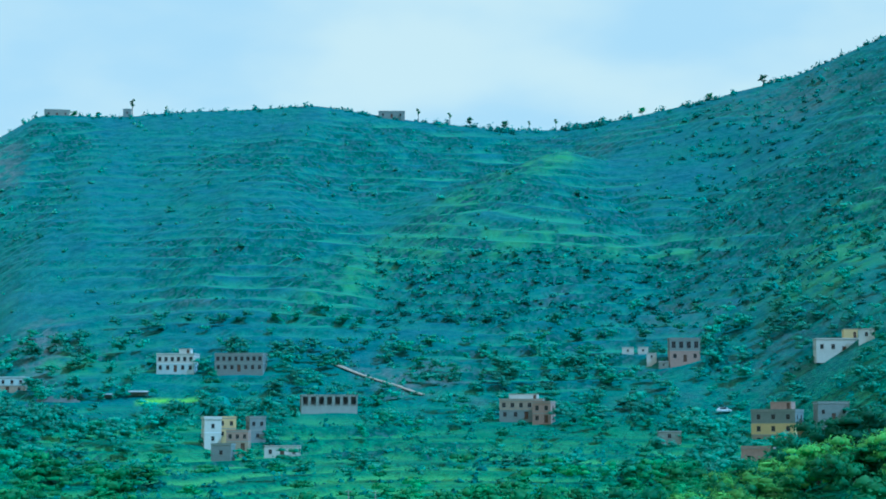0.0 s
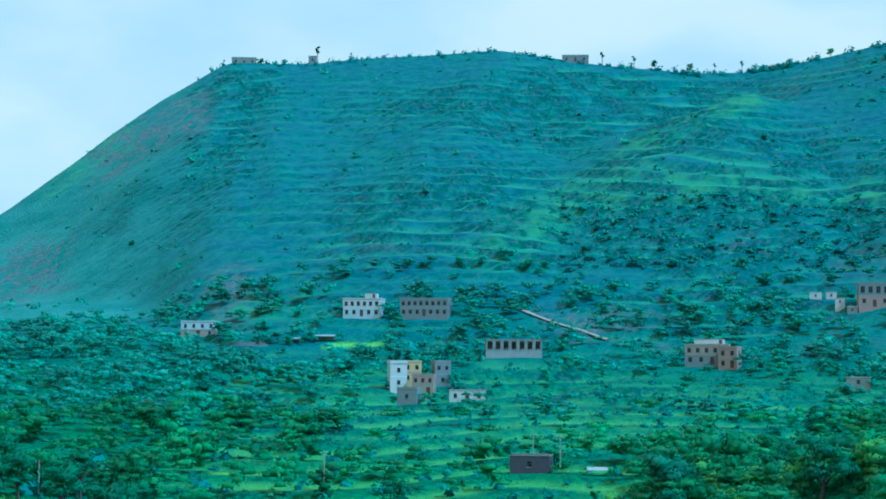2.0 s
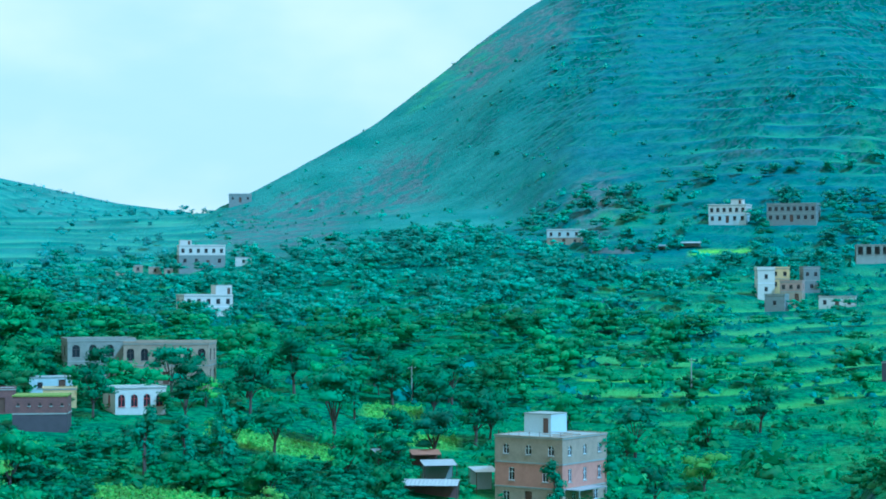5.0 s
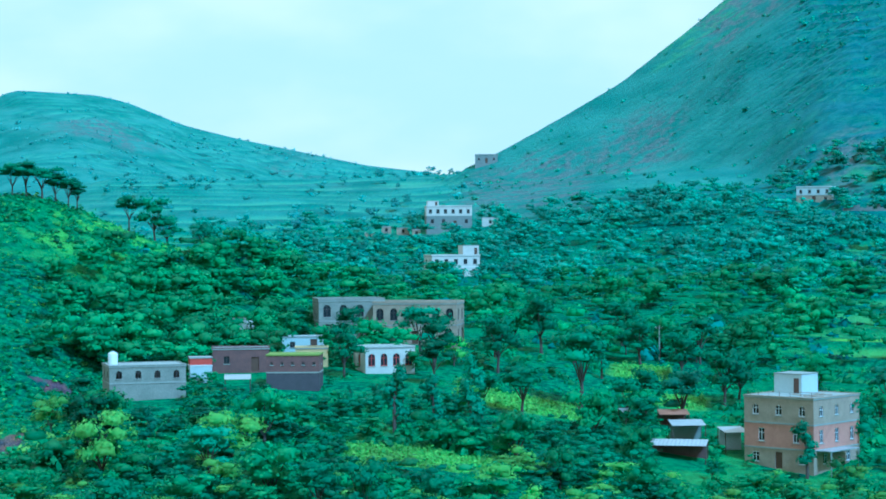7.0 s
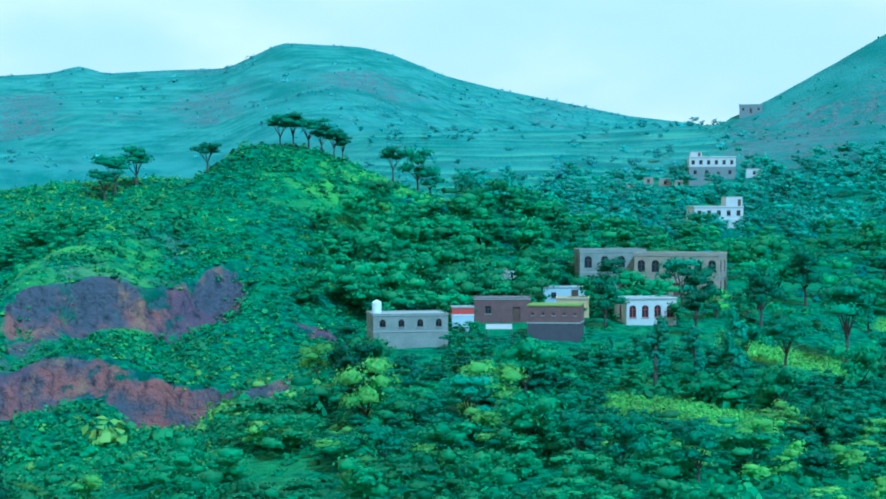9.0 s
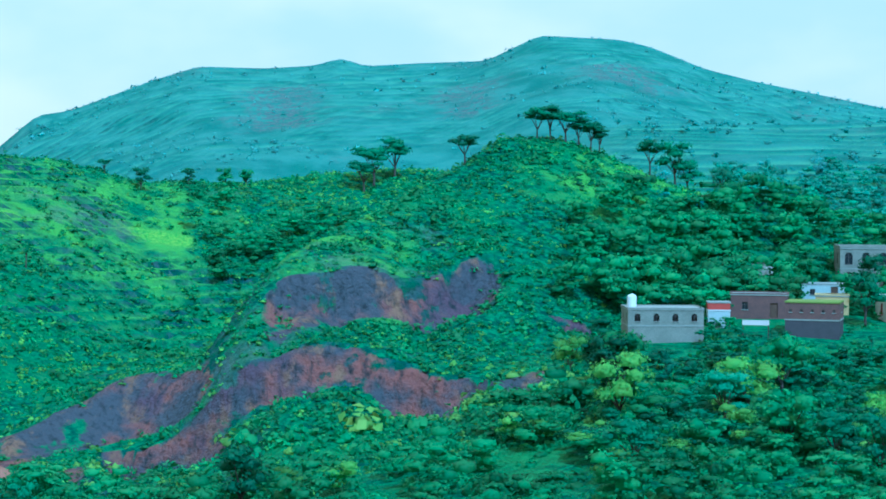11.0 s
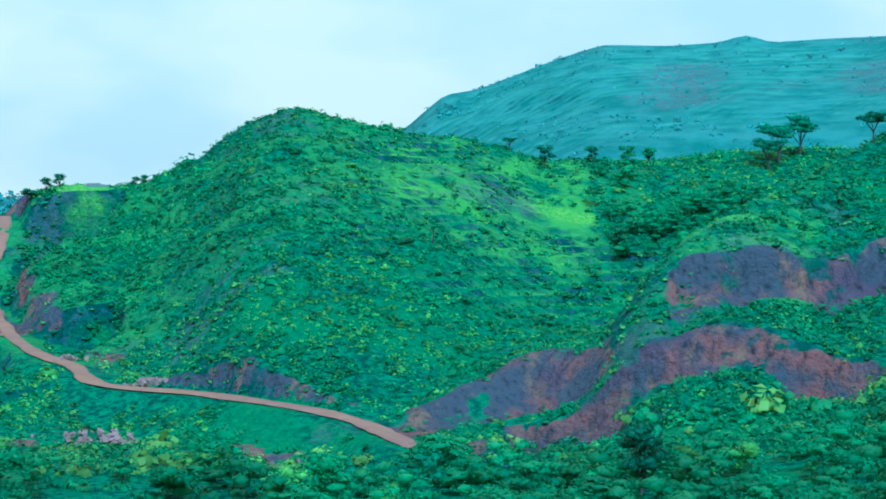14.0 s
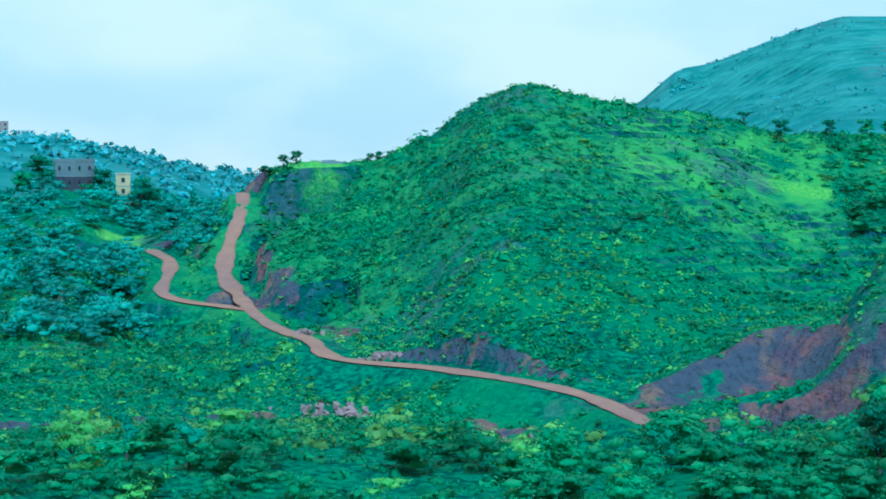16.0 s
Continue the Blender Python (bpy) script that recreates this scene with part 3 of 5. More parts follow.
def tree_shapes(kind, clumps_each=90, leaf=0.3, limbs=8, sides=6, rings=3):
    """Corners of a trunk with limbs and of a crown, for a tree 10 m high."""
    cards, wood = [], []
    top = {"flat": 6.0, "round": 5.0, "tall": 7.0, "bushy": 3.0, "thin": 8.0}[kind]
    lean = rng.normal(0, 0.25, 2)
    fork = top * (0.55 if kind != "tall" else 0.8)
    wood.append(tube([(0, 0, -0.6), (lean[0] * 0.3, lean[1] * 0.3, fork * 0.5), (lean[0], lean[1], fork)], [0.30, 0.23, 0.17]))
    limbs = 4 if kind == "thin" else limbs
    swell = 1.0 if limbs > 6 else 1.18
    for k in range(limbs):
        a = 2 * math.pi * k / limbs + rng.uniform(-0.4, 0.4)
        if kind == "flat":
            reach, z, rad = rng.uniform(1.2, 3.6), top + rng.uniform(-0.6, 2.4), (rng.uniform(1.4, 2.2), rng.uniform(1.4, 2.2), rng.uniform(0.8, 1.2))
        elif kind == "round":
            reach, z, rad = rng.uniform(1.0, 2.6), rng.uniform(2.8, 8.2), (rng.uniform(1.4, 2.1), rng.uniform(1.4, 2.1), rng.uniform(1.1, 1.7))
        elif kind == "tall":
            reach, z, rad = rng.uniform(0.2, 1.2), 2.6 + 6.6 * (k + 0.5) / limbs, (rng.uniform(0.8, 1.3), rng.uniform(0.8, 1.3), rng.uniform(0.8, 1.2))
        elif kind == "thin":
            reach, z, rad = rng.uniform(0.2, 0.9), 5.6 + 3.6 * (k + 0.5) / limbs, (0.8, 0.8, rng.uniform(0.5, 0.9))
        else:
            reach, z, rad = rng.uniform(1.0, 3.2), rng.uniform(2.2, 7.6), (rng.uniform(1.6, 2.4), rng.uniform(1.6, 2.4), rng.uniform(1.3, 1.9))
        tip = (lean[0] + reach * math.cos(a), lean[1] + reach * math.sin(a), z)
        start = min(fork, z - 0.5) * rng.uniform(0.75, 1.0)
        mid = ((lean[0] + tip[0]) / 2, (lean[1] + tip[1]) / 2, (start + z) / 2 + 0.2)
        wood.append(tube([(lean[0] * 0.7, lean[1] * 0.7, start), mid, tip], [0.12, 0.08, 0.03], 4))
        cards.append(lobe(tip, tuple(r * swell for r in rad), clumps_each, leaf, sides, rings))
    if kind != "tall" and kind != "thin":
        cards.append(lobe((lean[0], lean[1], top + 1.6), (1.9, 1.9, 1.1), clumps_each, leaf, sides, rings))
    return joined(wood), gathered(cards)


def make_tree(kind, material, label):
    """A tree 10 m high: an Empty at its base with a trunk and a crown."""
    wood, (verts, soft, quads) = tree_shapes(kind, 75, 0.25)
    ob = tagged(new("tree"), label, "tree")
    ob.empty_display_size = 0.3
    for name, me in (("trunk", sheet_mesh("trunk", *wood, BARK, True)), ("crown", sheet_mesh("crown", verts, quads, material, True, soft))):
        new(name, me).parent = ob
    return ob


TREE_KINDS = [("flat", LEAF_DARK, "flat-topped acacia tree with a dark green crown on the slope"), ("flat", LEAF_DARK, "spreading acacia tree with layered dark green crown"),
              ("round", LEAF_DARK, "broad round tree with dense green leaves in the valley"), ("round", LEAF_DULL, "round grey-green tree among the fields"),
              ("bushy", LEAF_BRIGHT, "low bushy tree with bright green leaves"), ("bushy", LEAF, "low bushy tree with dark green leaves"),
              ("tall", LEAF_DULL, "tall slender tree with grey-green leaves"), ("thin", LEAF, "thin lone tree with a small tuft of leaves")]
TREES = [make_tree(k, m, text) for k, m, text in TREE_KINDS]
used = [False] * len(TREES)


def plant_tree(which, bearing, distance, height, group="trees of the valley"):
    x, y = spot(bearing, distance)
    z = float(land(np.array([x]), np.array([y]))[0])
    s = height / 10.0
    m = Matrix.LocRotScale((x, y, z - 0.1), Euler((0, 0, rng.uniform(0, 6.28))), None)
    t = TREES[which]
    if used[which]:
        t = copy_thing(t, m)
    used[which] = True
    t.matrix_basis = m @ Matrix.Diagonal((s * rng.uniform(0.9, 1.2), s * rng.uniform(0.9, 1.2), s, 1))
    tagged(t, group=group)
    return t


# Lone trees on the crests and in the village: kind, bearing, distance, height.
LONE_TREES = [(0, 36.35, 341, 6.6), (1, 35.95, 342, 7.2), (0, 35.5, 342, 6.6), (1, 35.1, 343, 6.0), (0, 34.75, 344, 6.0), (1, 34.5, 345, 5.4), (0, 38.5, 329, 5.8), (1, 40.6, 425, 10.8), (0, 41.2, 420, 9.6),
              (0, 41.5, 415, 7.8), (0, 33.0, 345, 7.2), (2, 32.25, 345, 9.0), (2, 31.9, 347, 6.6), (3, 30.9, 352, 7.2), (6, 28.4, 400, 13.2)]
MORE_TREES = [(2, 48.1, 403, 5.5), (0, 49.15, 406, 3.2), (2, 46.7, 412, 3.5), (5, 45.6, 416, 5.0), (5, 45.0, 420, 4.5), (0, 63.3, 411, 4.5), (5, 62.8, 411, 3.5), (5, 62.4, 411, 3.5), (5, 60.2, 406, 2.5), (5, 59.95, 405, 2.2),
              (2, 69.85, 476, 10.0), (2, 68.05, 480, 8.5), (2, 67.0, 484, 9.0), (2, 66.6, 488, 7.0), (5, 70.4, 473, 8.0), (5, 68.5, 474, 4.5), (6, 65.5, 510, 6.5), (7, 51.4, 337, 4.5)]
VILLAGE_TREES = [(2, 26.7, 277, 8.5), (1, 19.6, 275, 13.0), (3, 24.4, 300, 9.0), (2, 24.0, 290, 9.0), (6, 25.2, 238, 9.0), (6, 24.0, 240, 8.0), (6, 22.9, 236, 8.5), (2, 22.1, 292, 10.0), (2, 20.8, 318, 11.0), (2, 18.4, 335, 9.0), (1, 16.1, 322, 9.0),
                 (2, 15.4, 290, 10.0), (6, 13.0, 246.0, 7.5), (2, 12.6, 262, 9.0), (2, 11.6, 258, 9.0), (3, 16.6, 275, 9.0), (2, 17.8, 262, 6.0), (1, 21.4, 262, 8.0), (0, 22.6, 255, 7.0), (5, 28.9, 300, 6.0), (5, 30.2, 290, 7.0)]
CREST_TREES = [(7, 9.3, 940, 9.0), (5, 10.3, 940, 4.0), (5, 11.0, 938, 5.0), (5, 11.7, 935, 5.0), (7, 0.75, 949, 7.0), (7, -0.2, 949, 6.5), (2, -0.8, 949, 5.5), (2, -1.85, 949, 5.5), (7, -2.6, 949, 5.0), (7, -3.4, 950, 6.0), (7, 8.3, 942, 4.0),
               (5, -4.8, 951, 3.5), (5, -6.0, 953, 5.0), (5, -8.0, 954, 4.5), (2, -9.6, 957, 6.0)]
KNOLL_TREES = [(2, -14.3, 190, 9.0), (2, -13.5, 192, 8.0), (2, -12.6, 196, 7.5), (1, -11.8, 193, 7.0), (2, -11.0, 197, 7.5), (2, -10.2, 199, 6.5), (5, -9.4, 196, 5.0), (5, -8.4, 199, 4.5), (5, -7.5, 198, 4.5), (5, -6.5, 203, 4.5),
               (4, -12.0, 186, 5.0), (4, -13.0, 184, 5.0), (4, -10.6, 187, 4.5), (4, -14.2, 182, 5.5), (5, -5.4, 204, 4.0), (2, -4.2, 207, 4.5)]
for row in KNOLL_TREES:
    plant_tree(*row, group="trees on the near knoll")
for row in LONE_TREES + MORE_TREES:
    plant_tree(*row, group="trees on the near hills")
for row in VILLAGE_TREES:
    plant_tree(*row)
for row in CREST_TREES:
    plant_tree(*row, group="trees along the high crest")

# House plots, the road and the fields stay clear of scattered plants: bearing, distance, radius.
PLOTS = [(13.15, 255, 6.2), (32.6, 262.5, 5.6), (30.95, 273, 1.7), (29.7, 278, 4.2), (28.15, 268, 4), (29.75, 316, 2), (27.9, 302, 3.6), (27.65, 287, 2.6), (25.5, 284, 4.2),
         (26.55, 323, 6.1), (24.45, 320, 7.7), (23.45, 492, 6.9), (23.55, 615, 8), (22.3, 612, 2.9), (7.85, 598, 6.4), (6, 592, 8.1), (12.7, 593, 5.8), (3.4, 553, 8.8),
         (6.85, 500, 2.4), (6.4, 507, 2.6), (6.05, 498, 3.1), (5.55, 508, 2.8), (6.5, 478, 2.8), (4.75, 492, 5), (-2.35, 540, 7.7), (-3, 533, 2.9), (-7.15, 593, 5.8),
         (-11.6, 557, 6.9), (-12.45, 551, 2.4), (-9.85, 505, 6.3)]
PLOTS_TOO = [(-8.3, 545, 4), (-8.3, 538, 4), (-9.3, 455, 4), (-11.4, 503, 4.4), (-6.7, 499, 3.3), (2.85, 358, 4.1), (68.9, 482, 3.8), (67.5, 486, 1.8), (66.15, 474, 2.1), (69.5, 352, 1.5), (29.85, 263, 2),
         (16.5, 261, 2.5), (16.75, 251, 4.1), (15.15, 258, 1.9), (18.1, 270, 1.9), (16.9, 272, 2.3), (0.85, 352, 2.4), (9.9, 578, 2.2), (9, 579, 3.3)]


def free(bearing, away):
    ok = np.ones(bearing.shape, bool)
    px, py = -away * np.sin(np.radians(bearing)), away * np.cos(np.radians(bearing))
    for b, d, r in PLOTS + PLOTS_TOO + [(24.9, 606, 3), (25.4, 612, 3), (25.9, 603, 3), (-5.5, 606, 3), (-5.95, 607, 3), (-6.2, 597, 3), (-6.55, 590, 3)]:
        cx, cy = spot(b, d)
        for step in (0, 5, 10, 15):
            ok &= np.hypot(px * (1 + step / away) - cx, py * (1 + step / away) - cy) > r
    for b0, b1, d0, d1 in CROPS:
        ok &= ~((bearing > b0) & (bearing < b1) & (away > d0 - 9) & (away < d1))
    for track in (ROAD, ROAD_BRANCH):
        line = [spot(b, d) for b, d, h in track]
        for (x0, y0), (x1, y1) in zip(line, line[1:]):
            dx, dy = x1 - x0, y1 - y0
            t = np.clip(((px - x0) * dx + (py - y0) * dy) / (dx * dx + dy * dy), 0, 1)
            ok &= np.hypot(px - x0 - t * dx, py - y0 - t * dy) > 4.0
            for step in (4, 9):
                ok &= np.hypot(px * (1 + step / away) - x0 - t * dx, py * (1 + step / away) - y0 - t * dy) > 3.5
    return ok


def scatter(count, b0, b1, d0, d1, density):
    """Random plan positions between bearings and distances, thinned by a density function."""
    b = rng.uniform(b0, b1, count)
    d = np.sqrt(rng.uniform(d0 * d0, d1 * d1, count))
    x, y = -d * np.sin(np.radians(b)), d * np.cos(np.radians(b))
    keep = (rng.uniform(0, 1, count) < density(x, y, b, d)) & free(b, d)
    x, y, b, d = x[keep], y[keep], b[keep], d[keep]
    z = land(x, y)
    bare = masks(x, y, z)["earth"]
    keep = bare < 0.3 + 0.7 * (rng.uniform(0, 1, len(x)) < 0.34)
    return x[keep], y[keep], z[keep]


def cover(name, label, category, places, sizes, templates, material, squash=(0.7, 1.1)):
    """One mesh of many plants, each a turned and scaled template of foliage."""
    x, y, z = places
    pick = rng.integers(0, len(templates), len(x))
    verts, normals, quads, tints, base = [], [], [], [], 0
    for k, (tv, tn, tq) in enumerate(templates):
        at = pick == k
        m = int(at.sum())
        if not m:
            continue
        a, s = rng.uniform(0, 6.28, m), sizes[at]
        v = tv[None] * s[:, None, None] * np.stack([np.ones(m), np.ones(m), rng.uniform(*squash, m)], 1)[:, None, :]
        c, sn = np.cos(a)[:, None], np.sin(a)[:, None]
        verts.append(np.stack([v[..., 0] * c - v[..., 1] * sn + x[at][:, None], v[..., 0] * sn + v[..., 1] * c + y[at][:, None], v[..., 2] + z[at][:, None] - 0.05], -1).reshape(-1, 3))
        normals.append(np.stack([tn[:, 0] * c - tn[:, 1] * sn, tn[:, 0] * sn + tn[:, 1] * c, np.broadcast_to(tn[:, 2], (m, len(tn)))], -1).reshape(-1, 3))
        quads.append((tq[None] + (base + len(tv) * np.arange(m))[:, None, None]).reshape(-1, 4))
        tints.append(np.repeat(rng.uniform(0, 1, m), len(tv)))
        base += m * len(tv)
    me = sheet_mesh(name, np.concatenate(verts), np.concatenate(quads), material, True, np.concatenate(normals), np.concatenate(tints))
    return tagged(new(name, me), label, category, kind="stuff")


def shrub_template(cards, size, sides=6, rings=2):
    """A low bush about a metre in radius: one or two uneven domes set with leaf clumps."""
    v = rng.normal(0, 1, (cards, 3))
    v[:, 2] = np.abs(v[:, 2])
    v /= np.linalg.norm(v, axis=1)[:, None]
    lump = 1 + 0.25 * np.sin(3 * np.arctan2(v[:, 1], v[:, 0]) + rng.uniform(0, 6))
    leaves = leaf_cards(v * lump[:, None] * rng.uniform(0.75, 1.05, cards)[:, None], v + (0, 0, 0.4), size)
    return gathered([leaves, mound((0, 0, 0), rng.uniform(0.5, 0.85, 3), sides, rings, 1.6)])


SHRUBS = [shrub_template(12, 0.34) for _ in range(6)]
NEAR_SHRUBS = [shrub_template(18, 0.24, 7) for _ in range(6)]
HILL_TUFTS = [shrub_template(8, 0.34, 5, 1) for _ in range(12)]
TUFTS = [shrub_template(8, 0.45, 5) for _ in range(6)]


def crowns(kinds, *how):
    made = [tree_shapes(k, *how)[1] for k in kinds]
    return [(v / 10.0, n, q) for v, n, q in made]


NEAR_CROWNS = crowns(("round", "bushy", "flat", "bushy", "bushy"), 42, 0.30, 6, 5, 2)
CROWNS = crowns(("round", "bushy", "flat", "bushy", "bushy"), 22, 0.40, 5, 5, 2)
FAR_CROWNS = crowns(("round", "bushy", "bushy", "bushy"), 11, 0.52, 4, 4, 2)


def clumps(x, y, size, seed, lo, hi):
    return ramp(lo, hi, rough(x, y, size, seed))


# Scrub over the near hills.
MEADOW = lambda x, y, b, d: 1 - 0.5 * patch_mask(x, y, b, d, MEADOWS, 0.6, 6) + 0.3 * ramp(37, 35, b) * ramp(300, 315, d)
# The bare strips and the foot of the road stay open.
LOWER = lambda b, d: 1 - 0.5 * ramp(50, 51.5, b) * ramp(65, 64, b) * ramp(218, 226, d) * ramp(258, 252, d)
p = scatter(62000, 30, 73, 205, 440, lambda x, y, b, d: (0.35 + 0.5 * clumps(x, y, 25, 201, -0.2, 0.4)) * MEADOW(x, y, b, d) * (1 - 0.8 * ramp(64, 66, b) * ramp(350, 370, d)) * LOWER(b, d))
cover("hill_scrub", "dense dark green scrub over the near hills", "shrubs", p, rng.lognormal(-0.42, 0.36, len(p[0])), HILL_TUFTS, LEAF, (0.5, 1.0))
p = scatter(26000, 30, 73, 205, 440, lambda x, y, b, d: (0.2 + 0.9 * clumps(x, y, 30, 203, 0.0, 0.4)) * LOWER(b, d))
cover("bright_scrub", "bright green bushes in patches on the near hills", "shrubs", p, rng.lognormal(-0.62, 0.35, len(p[0])), HILL_TUFTS, LEAF_BRIGHT, (0.5, 0.9))
# Scrub dotted over the big hill and the far hill, its leaves tinted for haze.
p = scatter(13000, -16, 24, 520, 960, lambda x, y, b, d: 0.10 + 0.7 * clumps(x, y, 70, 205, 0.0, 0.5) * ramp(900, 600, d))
cover("big_hill_scrub", "scrub along the terraces of the big hill, tinted grey-green for haze", "shrubs", p, rng.lognormal(-0.15, 0.4, len(p[0])), TUFTS, LEAF_HAZE_MID)
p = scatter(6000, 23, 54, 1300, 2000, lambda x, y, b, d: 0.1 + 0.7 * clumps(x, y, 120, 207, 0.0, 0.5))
cover("far_hill_scrub", "scrub and hedges on the distant terraced hill", "shrubs", p, rng.lognormal(0.4, 0.4, len(p[0])), TUFTS, LEAF_HAZE_FAR)
p = scatter(9000, -15, 13, 930, 965, lambda x, y, b, d: (0.05 + 0.5 * clumps(x, y, 25, 233, -0.1, 0.4) * ramp(2, -4, b)) * ramp(9, 4, np.abs(np.interp(b, [q[0] for q in BIG_HILL], [q[1] for q in BIG_HILL]) - d)))
cover("crest_scrub", "low trees and bushes along the high crest", "shrubs", p, rng.uniform(0.8, 2.2, len(p[0])), SHRUBS, LEAF_HAZE_BLUE, (0.8, 1.5))
# Woods of the valley floor.
p = scatter(1700, -16, 31, 320, 430, lambda x, y, b, d: (0.2 + 0.75 * clumps(x, y, 45, 209, -0.1, 0.3)) * (1 - ramp(-0.6, 0.2, b) * ramp(4.4, 3.6, b) * ramp(366, 362, d)) * (1 - 0.75 * ramp(-8, -6, b) * ramp(10, 7, b) * ramp(350, 380, d)))
cover("valley_wood", "green trees and hedges between the valley fields", "wood", p, rng.uniform(5.0, 9.5, len(p[0])), CROWNS, LEAF, (0.6, 0.9))
# farther woods take haze-tinted leaves
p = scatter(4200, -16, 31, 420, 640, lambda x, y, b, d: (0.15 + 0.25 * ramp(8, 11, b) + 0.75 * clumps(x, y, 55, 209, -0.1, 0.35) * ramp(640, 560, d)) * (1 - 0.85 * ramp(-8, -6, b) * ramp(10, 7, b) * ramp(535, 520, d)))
cover("upper_valley_wood", "trees and hedges between the upper terraces, tinted blue-green for haze", "wood", p, rng.uniform(4.5, 9.0, len(p[0])), FAR_CROWNS, LEAF_HAZE_MID, (0.55, 0.85))
p = scatter(900, -16, 31, 330, 640, lambda x, y, b, d: 0.1 + 0.5 * clumps(x, y, 45, 211, 0.0, 0.4))
cover("valley_thicket", "paler green trees between the valley terraces", "wood", p, rng.uniform(4.0, 8.0, len(p[0])), CROWNS, LEAF_DULL, (0.6, 0.9))
p = scatter(4500, -16, 33, 320, 560, lambda x, y, b, d: 0.25 + 0.5 * clumps(x, y, 20, 213, -0.1, 0.4))
cover("field_scrub", "hedges and bushes between the terraced fields, tinted blue-green for haze", "shrubs", p, rng.lognormal(-0.1, 0.4, len(p[0])), TUFTS, LEAF_HAZE_BLUE)
p = scatter(4200, -16, 33, 190, 320, lambda x, y, b, d: 0.35 + 0.5 * clumps(x, y, 20, 213, -0.1, 0.4))
cover("valley_scrub", "bushes and hedges of the valley floor", "shrubs", p, rng.lognormal(-0.05, 0.4, len(p[0])), SHRUBS, LEAF)
# haze-tinted leaves below the pass
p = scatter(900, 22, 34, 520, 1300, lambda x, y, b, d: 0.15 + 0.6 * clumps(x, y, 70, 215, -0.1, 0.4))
cover("pass_wood", "trees on the terraces below the pass", "wood", p, rng.uniform(3.0, 7.0, len(p[0])), FAR_CROWNS, LEAF_HAZE_PALE)
# haze in the leaf colour here too
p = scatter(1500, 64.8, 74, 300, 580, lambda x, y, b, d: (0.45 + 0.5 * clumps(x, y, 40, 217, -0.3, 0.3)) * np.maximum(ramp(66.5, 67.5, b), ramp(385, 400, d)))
cover("tower_hill_wood", "dense wood round the hill of the dark house", "wood", p, rng.uniform(4.0, 7.5, len(p[0])), FAR_CROWNS, LEAF_HAZE_MID, (0.55, 0.85))
# the ridge wood carries the palest haze tint in its leaves
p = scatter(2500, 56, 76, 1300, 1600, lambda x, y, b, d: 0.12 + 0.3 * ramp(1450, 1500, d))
cover("left_ridge_wood", "hazy wood over the distant ridge", "wood", p, rng.uniform(4.0, 8.0, len(p[0])), TUFTS, LEAF_HAZE_FAR)
p = scatter(950, 17, 35, 196, 262, lambda x, y, b, d: 0.35 + 0.6 * clumps(x, y, 16, 235, -0.2, 0.3))
cover("village_scrub", "rank bushes on the slope below the village", "shrubs", p, rng.uniform(2.0, 4.5, len(p[0])), CROWNS, LEAF_DARK, (0.55, 0.8))
# The wooded flank above the village, and the trees in the hollow between the hills.
p = scatter(650, 24.5, 36, 276, 340, lambda x, y, b, d: (0.35 + 0.6 * clumps(x, y, 20, 241, -0.3, 0.2)) * np.maximum(ramp(34.5, 32, b), ramp(318, 305, d) * ramp(36, 34.5, b)) * (1 - ramp(30.2, 31, b) * ramp(325, 332, d)))
cover("flank_wood", "dark green acacia wood on the flank above the village", "wood", p, rng.uniform(4.5, 8.5, len(p[0])), CROWNS, LEAF, (0.6, 0.95))
p = scatter(170, 40.5, 47.5, 345, 415, lambda x, y, b, d: (0.1 + 0.9 * clumps(x, y, 20, 243, -0.1, 0.3)) * ramp(40.5, 42, b) * ramp(47.5, 45.5, b))
cover("hollow_wood", "dark trees in the hollow between the green hills", "wood", p, rng.uniform(3.5, 7.0, len(p[0])), CROWNS, LEAF, (0.55, 0.85))
# A wooded gully on the big hill.
p = scatter(2400, -13.5, -6.5, 560, 930, lambda x, y, b, d: (0.2 + 0.7 * clumps(x, y, 60, 245, -0.2, 0.3)) * ramp(-6.5, -8.5, b) * ramp(-13.5, -11.5, b))
cover("gully_wood", "dark trees and bushes down a gully of the big hill", "wood", p, rng.uniform(0.9, 2.4, len(p[0])), TUFTS, LEAF_HAZE_BLUE)
p = scatter(1500, -8, 2, 630, 708, lambda x, y, b, d: 0.3 + 0.6 * clumps(x, y, 30, 247, -0.2, 0.3))
cover("shelf_scrub", "dark scrub on the steep face below the green shelf", "shrubs", p, rng.uniform(0.8, 2.0, len(p[0])), TUFTS, LEAF_HAZE_BLUE, (0.5, 0.9))
# Hedges and bushes close about the houses.
around = [(b + math.degrees(r * math.sin(a) * 1.25 / d), d - (r + 1.5) * math.cos(a) * 0.95) for b, d, r in PLOTS + PLOTS_TOO for a in (-1.9, -1.45, -1.0, -0.6, -0.25, 0.15, 0.5, 0.95, 1.4, 1.9)]
hb, hd = (np.array(q) + rng.normal(0, s, len(around)) for q, s in zip(zip(*around), (0.06, 0.8)))
hx, hy = -hd * np.sin(np.radians(hb)), hd * np.cos(np.radians(hb))
keep = free(hb, hd) & (rng.uniform(0, 1, len(hb)) < 0.85)
hx, hy, hd = hx[keep], hy[keep], hd[keep]
hz = land(hx, hy)
